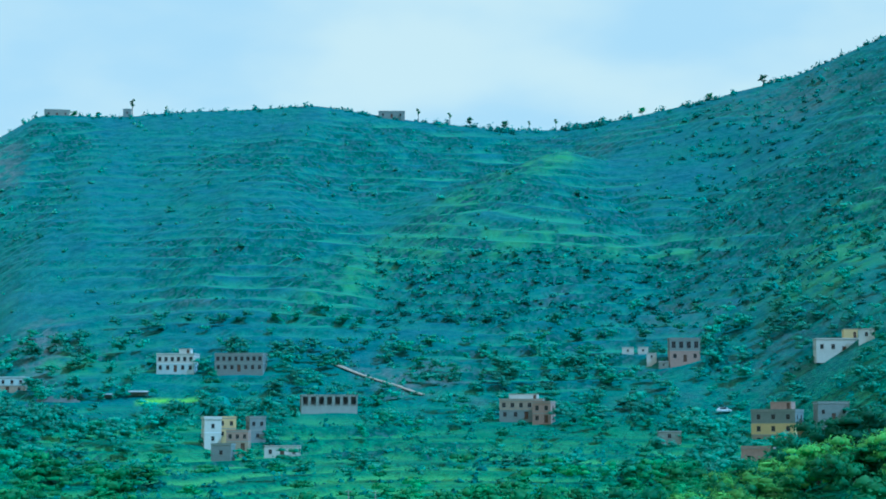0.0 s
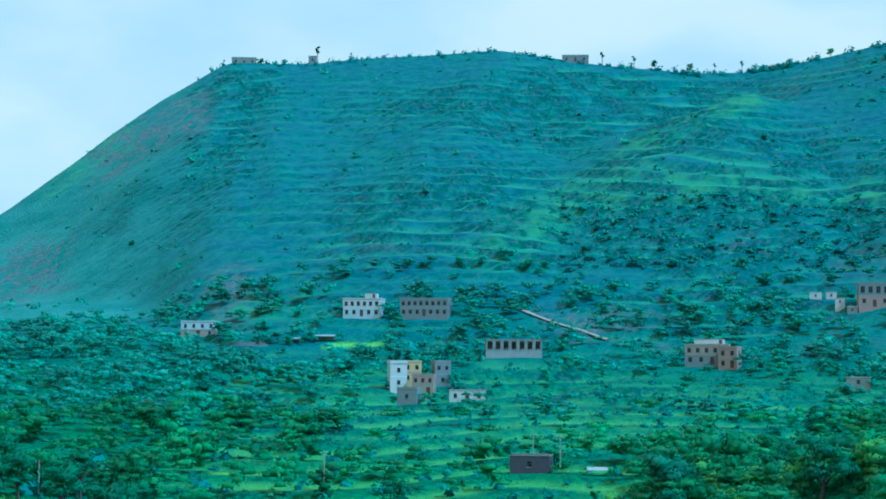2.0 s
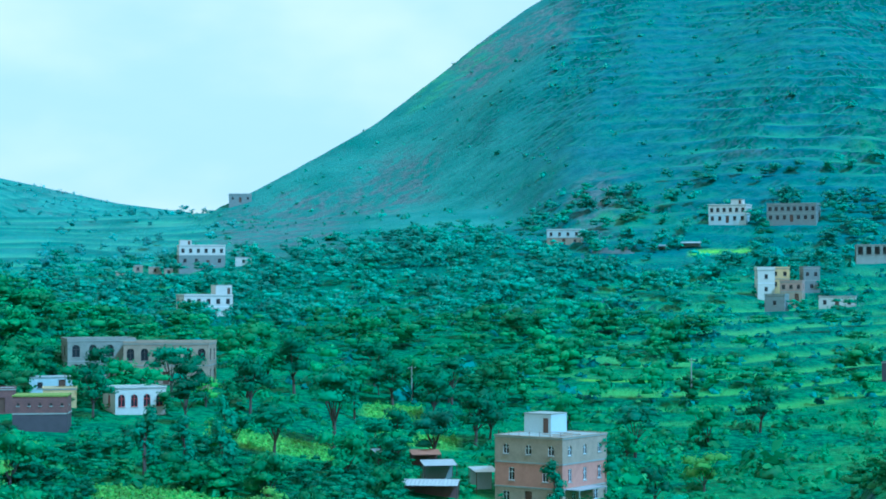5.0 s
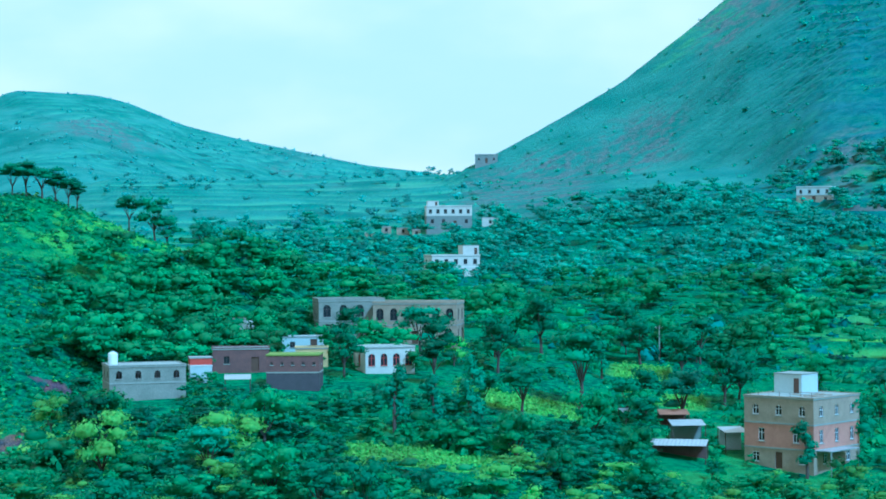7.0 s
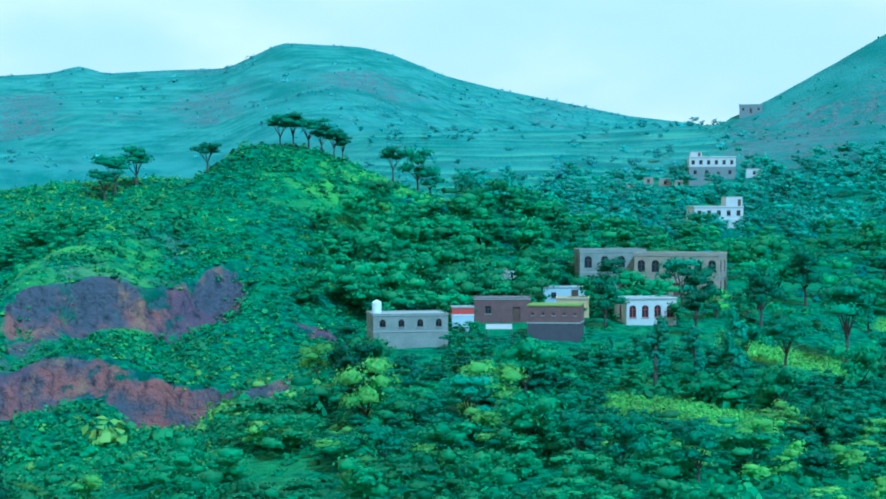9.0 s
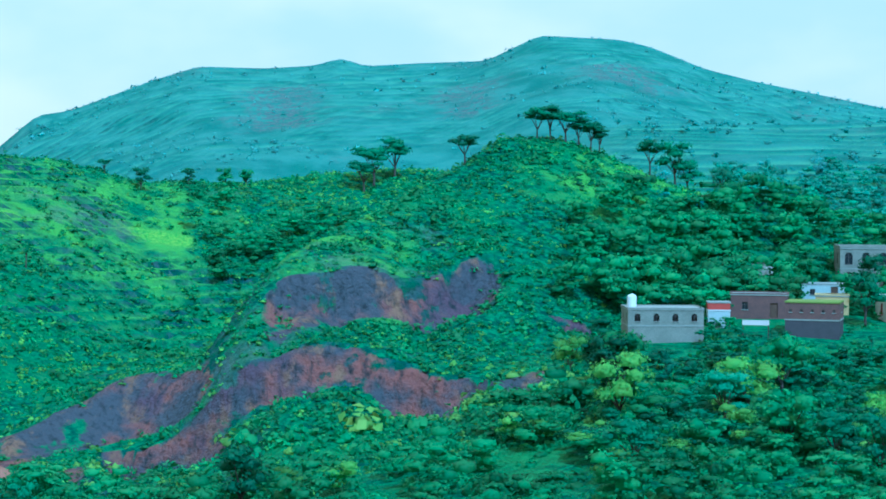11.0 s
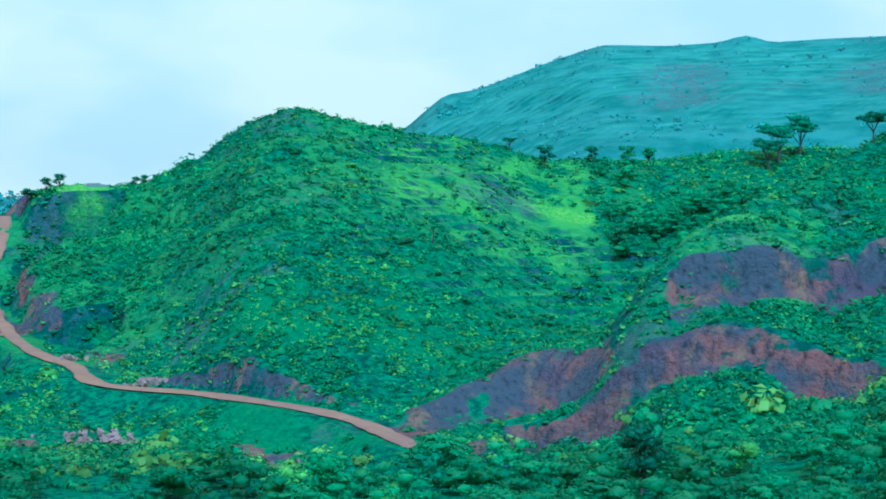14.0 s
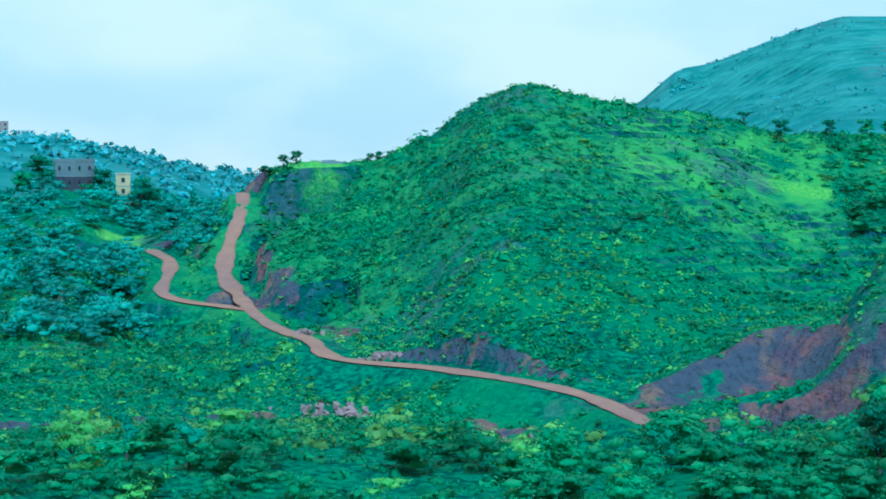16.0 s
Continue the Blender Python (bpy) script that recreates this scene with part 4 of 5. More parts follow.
for name, at, low, high, shape, leaves in (("house_hedges", hd > 400, 1.8, 4.2, FAR_CROWNS, LEAF_HAZE_TEAL), ("village_hedges", hd <= 400, 1.0, 2.4, CROWNS, LEAF)):
    cover(name, "bushes and small trees close about the houses", "shrubs", (hx[at], hy[at], hz[at]), rng.uniform(low, high, int(at.sum())), shape, leaves)
# The near belt of trees below the viewer.
OPEN = lambda b, d: 1 - ramp(36, 38, b) * ramp(206, 212, d)
p = scatter(800, -16, 73, 165, 236, lambda x, y, b, d: (0.3 + 0.6 * clumps(x, y, 22, 219, -0.2, 0.3)) * OPEN(b, d))
cover("near_thicket", "bushy dark green thicket below the viewpoint", "wood", p, rng.uniform(4.5, 8.5, len(p[0])), NEAR_CROWNS, LEAF, (0.5, 0.75))
p = scatter(500, -16, 73, 165, 236, lambda x, y, b, d: (0.1 + 0.8 * clumps(x, y, 18, 231, 0.0, 0.35)) * OPEN(b, d))
cover("bright_thicket", "bright green bushy trees below the viewpoint", "wood", p, rng.uniform(3.5, 6.5, len(p[0])), NEAR_CROWNS, LEAF_BRIGHT, (0.5, 0.75))
p = scatter(3600, -16, 73, 158, 242, lambda x, y, b, d: (0.5 + 0.5 * clumps(x, y, 14, 221, -0.2, 0.4)) * LOWER(b, d))
cover("near_scrub", "green undergrowth below the viewpoint", "shrubs", p, rng.lognormal(-0.1, 0.4, len(p[0])), NEAR_SHRUBS, LEAF)
p = scatter(900, 30, 73, 205, 248, lambda x, y, b, d: (0.12 + 0.9 * clumps(x, y, 18, 223, 0.1, 0.45)) * LOWER(b, d))
cover("yellow_scrub", "yellow-flowering bushes along the dirt road", "shrubs", p, rng.lognormal(0.1, 0.35, len(p[0])), NEAR_SHRUBS, LEAF_YELLOW)
# Bushes and low trees crowd the crest of the near knoll.
for name, label, count, leaves in (("knoll_thicket", "dense dark green bushes on the near knoll", 110, LEAF), ("knoll_bushes", "bright green bushes on the near knoll", 70, LEAF_BRIGHT)):
    kb = rng.uniform(-15.5, 1.0, count)
    kd = np.interp(kb, [q[0] for q in KNOLL], [q[1] for q in KNOLL]) + rng.uniform(-13, 2, count)
    kx, ky = -kd * np.sin(np.radians(kb)), kd * np.cos(np.radians(kb))
    cover(name, label, "shrubs", (kx, ky, land(kx, ky)), rng.uniform(2.4, 5.0, count), NEAR_CROWNS, leaves)
# Rows of crop on the nearer fields.
rows = []
for b0, b1, d0, d1 in CROPS:
    if d0 < 330:
        rb, rd = np.meshgrid(np.arange(b0, b1, 0.16), np.arange(d0, d1, 1.2))
        rows.append(np.stack([rb.ravel(), rd.ravel()]))
rb, rd = np.concatenate(rows, 1)
rb, rd = rb + rng.normal(0, 0.03, len(rb)), rd + rng.normal(0, 0.12, len(rd))
kx, ky = -rd * np.sin(np.radians(rb)), rd * np.cos(np.radians(rb))
cover("crop_rows", "rows of bright yellow-green crop on the level fields", "crop", (kx, ky, land(kx, ky)), rng.uniform(0.35, 0.7, len(kx)), HILL_TUFTS, LEAF_BRIGHT, (0.8, 1.3))
# Trees that stand out singly in the nearer valley and at the foot of the hills.
x, y, z = scatter(520, -15, 72, 185, 335, lambda x, y, b, d: (0.25 + 0.6 * clumps(x, y, 40, 225, -0.2, 0.3)) * np.where(b > 36, ramp(206, 198, d), 1.0) * np.where(b > 28.5, ramp(285, 270, d), 1.0) * np.where(b > 47, ramp(203, 197, d), 1.0))
for k in range(len(x)):
    b, d = math.degrees(math.atan2(-x[k], y[k])), math.hypot(x[k], y[k])
    in_front = (24 < b < 34 and 232 < d < 300) or (11.5 < b < 17.5 and 222 < d < 262) or (-0.6 < b < 4.4 and 250 < d < 365)
    plant_tree(int(rng.choice([1, 2, 2, 2, 3, 4, 5, 5, 5, 6])), math.degrees(math.atan2(-x[k], y[k])), math.hypot(x[k], y[k]), rng.uniform(1.8, 3.2) if in_front else rng.uniform(4.5, 9.0))


# ---- the dirt road ----
DIRT = paint("packed_earth", (0.47, 0.225, 0.095), 0.95, 0.4, 22.0, second=(0.25, 0.15, 0.125))


def ribbon(name, track, width, material, label):
    """A worn road with a crowned middle and ragged verges, laid on its bench."""
    pts = []
    for (b0, d0, h0), (b1, d1, h1) in zip(track, track[1:]):
        p, q = Vector((*spot(b0, d0), h0)), Vector((*spot(b1, d1), h1))
        k = max(1, int((q - p).length / 2))
        pts += [p.lerp(q, i / k) for i in range(k)]
    pts.append(q)
    for _ in range(6):
        pts = [pts[0]] + [(a + b * 2 + c) / 4 for a, b, c in zip(pts, pts[1:], pts[2:])] + [pts[-1]]
    verts, quads = [], []
    for k, p in enumerate(pts):
        along = (pts[min(k + 1, len(pts) - 1)] - pts[max(k - 1, 0)]).normalized()
        side = along.cross(Vector((0, 0, 1))).normalized()
        w = width / 2 * (1 + 0.45 * noise.noise(p * 0.12) + 0.3 * noise.noise(p * 0.45))
        for s, up in ((-1, -0.25), (-0.8, 0.02), (-0.45, -0.04), (0, 0.06), (0.45, -0.04), (0.8, 0.02), (1, -0.25)):
            verts.append(tuple(p + side * w * s + Vector((0, 0, up + 0.32))))
        if k:
            quads += [((k - 1) * 7 + s, (k - 1) * 7 + s + 1, k * 7 + s + 1, k * 7 + s) for s in range(6)]
    ob = new(name, sheet_mesh(name, np.array(verts), np.array(quads)[:, ::-1], material, True))
    return tagged(ob, label, "road", kind="structure")


ribbon("road", ROAD, 3.0, DIRT, "reddish dirt road cut along the foot of the hill")
ribbon("road", ROAD_BRANCH, 3.0, DIRT, "reddish dirt track that climbs round a bend")


# ---- houses ----
def part(name, piece, material, parent, label=""):
    ob = new(name, sheet_mesh(name, piece[0], piece[1], material))
    ob.parent = parent
    return tagged(ob, label) if label else ob


def block(x0, x1, y0, y1, z0, z1):
    v = np.array([(x, y, z) for z in (z0, z1) for y in (y0, y1) for x in (x0, x1)], float)
    q = np.array([(0, 2, 3, 1), (4, 5, 7, 6), (0, 1, 5, 4), (2, 6, 7, 3), (0, 4, 6, 2), (1, 3, 7, 5)])
    return v, q


def welded(v, q):
    _, first, back = np.unique(np.round(v, 4), axis=0, return_index=True, return_inverse=True)
    return v[first], back.reshape(-1)[q]


def panel(length, z0, z1, holes, thick=0.3):
    """A wall of some thickness along x, its face at y = 0, with openings (middle, sill, width, height) right through it."""
    xs = sorted({-length / 2, length / 2, *(h[0] - h[2] / 2 for h in holes), *(h[0] + h[2] / 2 for h in holes)})
    zs = sorted({z0, z1, *(h[1] for h in holes), *(h[1] + h[3] for h in holes)})
    solid = {}
    for i in range(len(xs) - 1):
        for k in range(len(zs) - 1):
            mx, mz = (xs[i] + xs[i + 1]) / 2, (zs[k] + zs[k + 1]) / 2
            solid[i, k] = not any(abs(mx - h[0]) < h[2] / 2 and h[1] < mz < h[1] + h[3] for h in holes)
    v, q = [], []

    def quad(*c):
        q.append(tuple(range(len(v), len(v) + 4)))
        v.extend(c)
    for (i, k), s in solid.items():
        if not s:
            continue
        a, b, c, d = xs[i], xs[i + 1], zs[k], zs[k + 1]
        quad((a, 0, c), (b, 0, c), (b, 0, d), (a, 0, d))
        quad((b, thick, c), (a, thick, c), (a, thick, d), (b, thick, d))
        for di, dk, face in ((-1, 0, ((a, 0, c), (a, 0, d), (a, thick, d), (a, thick, c))), (1, 0, ((b, 0, d), (b, 0, c), (b, thick, c), (b, thick, d))),
                             (0, -1, ((b, 0, c), (a, 0, c), (a, thick, c), (b, thick, c))), (0, 1, ((a, 0, d), (b, 0, d), (b, thick, d), (a, thick, d)))):
            if not solid.get((i + di, k + dk), False):
                quad(*face)
    return welded(np.array(v, float), np.array(q))


def spandrel(mid, top, width, rise):
    """The two corner pieces that turn the head of an opening into a round arch."""
    v, q = [], []
    for side in (-1, 1):
        for k in range(4):
            a0, a1 = math.pi / 2 * k / 4, math.pi / 2 * (k + 1) / 4
            row = [(mid + side * width / 2 * math.cos(a), top - rise + rise * math.sin(a)) for a in (a0, a1)]
            base = len(v)
            for y in (0.02, 0.28):
                v += [(row[0][0], y, row[0][1]), (mid + side * width / 2, y, row[0][1]) if k == 0 else (row[0][0], y, top), (row[1][0], y, top), (row[1][0], y, row[1][1])]
                if k == 0:
                    v[-3] = (mid + side * width / 2, y, top)
            q += [(base, base + 1, base + 2, base + 3), (base + 4, base + 7, base + 6, base + 5), (base, base + 3, base + 7, base + 4)]
    return np.array(v, float), np.array(q)


def turned(piece, angle, x, y):
    v, q = piece
    c, s = math.cos(radians(angle)), math.sin(radians(angle))
    return np.stack([v[:, 0] * c - v[:, 1] * s + x, v[:, 0] * s + v[:, 1] * c + y, v[:, 2]], 1), q


PLASTER_WHITE = paint("white_plaster", (0.72, 0.69, 0.60), 0.8, 0.25, 2.5)
PLASTER_BLUE = paint("pale_blue_plaster", (0.60, 0.66, 0.64), 0.8, 0.2, 2.5)
PLASTER_GREY = paint("grey_render", (0.44, 0.44, 0.36), 0.9, 0.55, 1.6, second=(0.22, 0.23, 0.19))
PLASTER_TAN = paint("tan_stone", (0.54, 0.45, 0.32), 0.9, 0.45, 1.2)
PLASTER_YELLOW = paint("yellow_plaster", (0.76, 0.58, 0.24), 0.85, 0.25, 2.0)
STONE_PINK = paint("pinkish_stone", (0.50, 0.36, 0.28), 0.9, 0.35, 0.9)
STONE_ROSE = paint("rose_stone", (0.60, 0.33, 0.23), 0.9, 0.35, 0.9)
STONE_BROWN = paint("brown_stone", (0.27, 0.15, 0.12), 0.9, 0.55, 0.9, second=(0.13, 0.09, 0.09))
STONE_MAUVE = paint("mauve_stone", (0.30, 0.32, 0.29), 0.9, 0.3, 0.9)
STONE_DARK_WALL = paint("dark_stone", (0.12, 0.11, 0.12), 0.9, 0.35, 0.9)
CONCRETE = paint("roof_concrete", (0.42, 0.43, 0.37), 0.9, 0.3, 1.5)
TIN = paint("weathered_tin", (0.62, 0.64, 0.64), 0.45, 0.25, 1.2, metal=0.5)
RED_PAINT = paint("red_paint", (0.55, 0.10, 0.07), 0.6, 0.3, 1.0)
MOSS = paint("mossy_roof", (0.30, 0.36, 0.06), 0.95, 0.3, 1.0)
FRAME_BROWN = paint("dark_window_frame", (0.10, 0.085, 0.075), 0.6, 0.2, 1.0)
FRAME_WHITE = paint("white_frame", (0.75, 0.75, 0.73), 0.5, 0.1, 1.0)
DARK_GLASS = paint("dark_window_glass", (0.03, 0.035, 0.04), 0.12, 0.1, 1.0, bump=0.0)
DOOR_WOOD = paint("brown_door", (0.14, 0.09, 0.06), 0.7, 0.3, 0.5)
WHITE_PLASTIC = paint("white_tank", (0.82, 0.83, 0.82), 0.4, 0.1, 1.0)


def window(parent, mid, sill, w, h, arch, angle, x, y, wall, frame_paint, glazed):
    """A window in its opening: a frame with glazing bars, a pane behind them, and a round head where it has one."""
    t = 0.09
    bar = sill + h * 0.62
    lights = [(s * w / 4 + s * (0.5 * t - 0.035) * -0.5, z0, w / 2 - t * 0.5 - 0.05, z1 - z0) for s in (-1, 1) for z0, z1 in ((sill + t, bar), (bar + 0.07, sill + h - t))]
    rim, faces = panel(w, sill, sill + h, lights, 0.12)
    rim = (rim + (mid, 0.08, 0), faces)
    win = part("window", turned(rim, angle, x, y), frame_paint, parent)
    if glazed:
        part("pane", turned(block(mid - w / 2 + 0.02, mid + w / 2 - 0.02, 0.13, 0.15, sill + 0.02, sill + h - 0.02), angle, x, y), DARK_GLASS, win)
    if arch:
        part("arch", turned(spandrel(mid, sill + h, w, min(w / 2, h * 0.4)), angle, x, y), wall, parent)
    part("sill", turned(block(mid - w / 2 - 0.1, mid + w / 2 + 0.1, -0.08, 0.04, sill - 0.1, sill), angle, x, y), CONCRETE, win)


def house(label, bearing, distance, w, d, storeys, twist=0, lift=0.0, roof=None, parapet=0.35, frame_paint=None, glazed=True, category="house", group="houses of the valley", with_door=True):
    """A flat-roofed house. storeys, from the ground up: height, wall paint, windows in front, windows at each end, window (width, height), arched."""
    x, y = spot(bearing, distance)
    z = float(land(np.array([x]), np.array([y]))[0]) + lift
    ob = tagged(new("house"), label, category, group)
    ob.matrix_basis = pose(x, y, z, 0, 0, bearing + twist)
    sides = ((0, 0, -d / 2, w), (90, w / 2, 0, d), (180, 0, d / 2, w), (270, -w / 2, 0, d))
    low = 0.0
    for k, (h, wall, front, ends, (ww, wh), arch) in enumerate(storeys):
        walls = []
        for s, (angle, px, py, length) in enumerate(sides):
            count = (front, ends, 0, ends)[s]
            sill = low + (h - wh) * 0.55
            holes = [(-length / 2 + length * (i + 0.5) / count, sill, ww, wh) for i in range(count)]
            door = None
            if with_door and k == 0 and s == 0 and count > 1:
                door = count // 2
                holes[door] = (holes[door][0], 0.02, 1.1, min(2.1, h - 0.3))
            walls.append(turned(panel(length - (0.0 if s % 2 == 0 else 0.62), low - (2.5 if k == 0 else 0.0), low + h, holes), angle, px, py))
            for i, (mid, sl, hw, hh) in enumerate(holes):
                if i == door:
                    part("door", turned(block(mid - hw / 2 + 0.02, mid + hw / 2 - 0.02, 0.14, 0.2, sl, sl + hh), angle, px, py), DOOR_WOOD, ob)
                else:
                    window(ob, mid, sl, hw, hh, arch, angle, px, py, wall, frame_paint or FRAME_BROWN, glazed)
        part("wall", joined(walls), wall, ob)
        low += h
        if k + 1 < len(storeys):
            part("string_course", joined([turned(block(-L / 2 - 0.06, L / 2 + 0.06, -0.06, 0.02, low - 0.1, low + 0.1), a, px, py) for a, px, py, L in sides]), FRAME_WHITE if wall in (PLASTER_WHITE, PLASTER_BLUE) else CONCRETE, ob)
    part("roof", block(-w / 2 - 0.08, w / 2 + 0.08, -d / 2 - 0.08, d / 2 + 0.08, low, low + 0.2), roof or CONCRETE, ob)
    if parapet:
        part("parapet", joined([turned(panel(L + (0.2 if i % 2 == 0 else -0.24), low + 0.2, low + 0.2 + parapet, [], 0.2), a, px + 0.1 * math.sin(radians(a)), py - 0.1 * math.cos(radians(a)))
                                for i, (a, px, py, L) in enumerate(sides)]), storeys[-1][1], ob)
    ob["top"] = low + 0.2
    return ob


def roof_room(ob, x0, x1, y0, y1, h, wall):
    top = ob["top"]
    part("stair_room", block(x0, x1, y0, y1, top, top + h), wall, ob)
    part("stair_room_roof", block(x0 - 0.06, x1 + 0.06, y0 - 0.06, y1 + 0.06, top + h, top + h + 0.12), CONCRETE, ob)
    part("stair_room_door", block(x1 - 1.2, x1 - 0.4, y0 - 0.03, y0 + 0.02, top + 0.05, top + min(h - 0.2, 2.0)), DOOR_WOOD, ob)


def rod(name, parent, x, y, z0, z1, r, material):
    return part(name, tube([(x, y, z0), (x, y, z1)], [r, r], 6), material, parent)


W1, W2, W3 = (1.0, 1.3), (1.25, 2.0), (0.85, 1.1)
P = PLASTER_WHITE

# The tall house nearest the viewer, grey above, pink stone below, with a stair room on its roof.
near = house("three-storey house of rose stone with a pale tan top floor", 13.15, 255, 10.4, 11.2,
             [(2.6, PLASTER_TAN, 3, 2, (1.0, 1.3), False), (3.2, STONE_ROSE, 2, 3, (0.9, 1.7), False), (3.2, PLASTER_TAN, 3, 3, (0.9, 1.3), True)], twist=-32, lift=-0.4, parapet=0.1, frame_paint=FRAME_WHITE)
roof_room(near, -4.6, -0.4, 0.6, 4.6, 2.5, PLASTER_BLUE)
for k in range(7):
    rod("reinforcing_bar", near, -4.9 + 1.6 * k, -5.2, near["top"], near["top"] + 0.7, 0.03, STONE_BROWN)
for k in range(9):
    part("roof_plank", turned(block(-1.2, 1.4, -0.08, 0.08, near["top"] + 0.02 + 0.05 * k % 0.3, near["top"] + 0.1 + 0.05 * k % 0.3), 37 * k, 2.6 + 1.2 * math.sin(k), -1.5 + 2.4 * math.cos(2.3 * k)), PLASTER_TAN, near)
part("porch_roof", joined([block(5.2, 7.4, -5, 2, 2.5, 2.62), block(7.2, 7.35, -4.9, -4.75, -2, 2.5), block(7.2, 7.35, 1.7, 1.85, -2, 2.5)]), TIN, near)

# The village under the tree hill.
tank_house = house("low grey rendered house with small arched windows and a flat roof", 32.6, 262.5, 10.2, 7.5, [(2.7, PLASTER_GREY, 0, 0, W3, False), (2.1, PLASTER_GREY, 4, 2, (0.8, 1.05), True)], twist=8, lift=-0.7, parapet=0.1, glazed=False, with_door=False)
house("small blue-grey shed with a red painted parapet", 30.95, 273, 3.1, 3.0, [(2.4, PLASTER_BLUE, 0, 0, W3, False), (1.0, RED_PAINT, 0, 0, W3, False)], twist=5, parapet=0, category="shed")
house("low brown stone house with a plain flat roof", 29.75, 282, 8.2, 5.0, [(3.2, STONE_BROWN, 2, 0, W3, False)], parapet=0.15)
house("dark brown stone house with a mossy yellow roof", 28.15, 268, 7.3, 6.0, [(2.2, STONE_DARK_WALL, 0, 0, W3, False), (2.3, STONE_BROWN, 5, 1, (0.35, 0.4), False)], twist=-6, roof=MOSS, parapet=0)
house("small white shed with a flat roof on the slope", 29.75, 316, 3.7, 3.0, [(2.7, PLASTER_WHITE, 1, 1, (0.7, 0.9), False)], twist=-25, category="shed", parapet=0)
house("low blue and pink shack with a tin roof", 27.9, 302, 6.6, 4.0, [(2.4, PLASTER_BLUE, 2, 0, (0.8, 0.9), False)], roof=TIN, parapet=0, category="shed")
house("low yellow plastered house", 27.65, 287, 4.8, 4.0, [(2.4, PLASTER_YELLOW, 1, 0, W3, False)], parapet=0.15)
house("white house with a row of red arched windows", 25.5, 284, 7.6, 6.0, [(3.5, PLASTER_WHITE, 4, 1, (1.05, 1.8), True)], twist=18, frame_paint=RED_PAINT, parapet=0.1, with_door=False)
house("two-storey grey house with arched windows in a long row", 26.55, 323, 11.0, 8.0, [(3.1, PLASTER_GREY, 4, 1, W2, True), (3.2, PLASTER_GREY, 4, 1, W2, True)], twist=8)
house("two-storey tan stone house with tall arched windows", 24.45, 320, 14.0, 8.0, [(3.1, PLASTER_TAN, 5, 2, W2, True), (3.4, PLASTER_TAN, 6, 2, W2, True)], twist=-10)

# Houses below the pass.
white_b = house("white two-storey house below the pass", 23.45, 492, 12.6, 8.0, [(2.6, P, 4, 1, W1, False), (2.6, P, 5, 2, W1, False)], twist=15, lift=-0.3)
roof_room(white_b, 2.0, 6.2, -3.5, 1.0, 2.6, P)
pass_house = house("grey stone house with a white top storey below the pass", 23.55, 615, 14.5, 8.0, [(3.6, STONE_MAUVE, 4, 1, W1, False), (2.8, P, 6, 2, W1, False)], twist=5)
roof_room(pass_house, -6.8, -3.2, -2.0, 1.8, 1.8, P)
house("low white shed beside the pass road", 22.3, 612, 5.2, 3.5, [(2.4, P, 1, 0, W3, False)], roof=TIN, parapet=0, category="shed")
for b, dd, ww in ((24.9, 606, 4.0), (25.4, 612, 3.0), (25.9, 603, 3.0), (24.5, 600, 2.6)):
    house("small hut with a pale tin roof", b, dd, ww, 3.0, [(2.0, PLASTER_TAN, 1, 0, W3, False)], roof=TIN, parapet=0, category="shed", group="huts below the pass")

# Houses at the foot of the big hill.
wh = house("white two-storey house with pale blue bands and a stair room", 7.85, 598, 11.6, 8.5, [(2.6, PLASTER_BLUE, 5, 2, W1, False), (2.6, P, 6, 3, W1, False)], twist=-12, lift=-0.3, parapet=0.3)
roof_room(wh, 1.0, 4.6, -3.6, -0.2, 1.7, P)
house("long brown stone house with two rows of windows", 6.0, 592, 14.8, 8.0, [(2.6, STONE_MAUVE, 7, 2, W1, False), (2.6, STONE_MAUVE, 8, 2, W1, False)], twist=-10, lift=-0.3, parapet=0.3)
house("small pale house with two storeys on the terraces", 12.7, 595, 10.6, 6.5, [(2.2, PLASTER_TAN, 3, 1, W3, False), (2.2, PLASTER_BLUE, 4, 2, W3, False)], twist=-12, lift=-1.2)
house("long unfinished house with bare concrete pillars", 3.4, 553, 16.0, 7.0, [(1.2, CONCRETE, 0, 0, W3, False), (3.0, PLASTER_GREY, 7, 2, (1.4, 2.2), False)], twist=4, glazed=False, parapet=0.1)
house("tall white house like a tower", 6.85, 500, 4.4, 4.4, [(3.2, P, 1, 1, W3, False), (3.2, P, 1, 1, W3, False)], twist=10, parapet=0.8)
house("yellow plastered house in a tight cluster", 6.4, 507, 4.8, 4.5, [(2.8, PLASTER_YELLOW, 2, 1, W3, False), (2.6, PLASTER_YELLOW, 2, 1, W3, False)], lift=0.8)
house("tan stone house in a tight cluster", 6.05, 498, 5.6, 5.0, [(2.6, PLASTER_TAN, 2, 1, W3, False), (2.4, STONE_PINK, 3, 1, W3, False)], twist=-8)
house("narrow mauve stone house of two storeys", 5.55, 508, 4.2, 5.0, [(3.1, STONE_MAUVE, 1, 1, W3, False), (3.1, STONE_MAUVE, 2, 1, W3, False)], twist=12)
house("low mauve stone house below the cluster", 6.5, 478, 5.0, 4.5, [(4.0, STONE_MAUVE, 1, 0, W3, False)], twist=-14, parapet=0.2)
house("low white house beside the terraced fields", 4.75, 492, 9.0, 4.5, [(2.6, P, 3, 1, W3, False)], twist=-4, parapet=0.1)
l3 = house("pale stone house of two storeys with a flat roof", -2.35, 540, 12.0, 7.0, [(2.6, STONE_MAUVE, 4, 1, W1, False), (2.6, PLASTER_TAN, 5, 2, W1, False)], twist=-5)
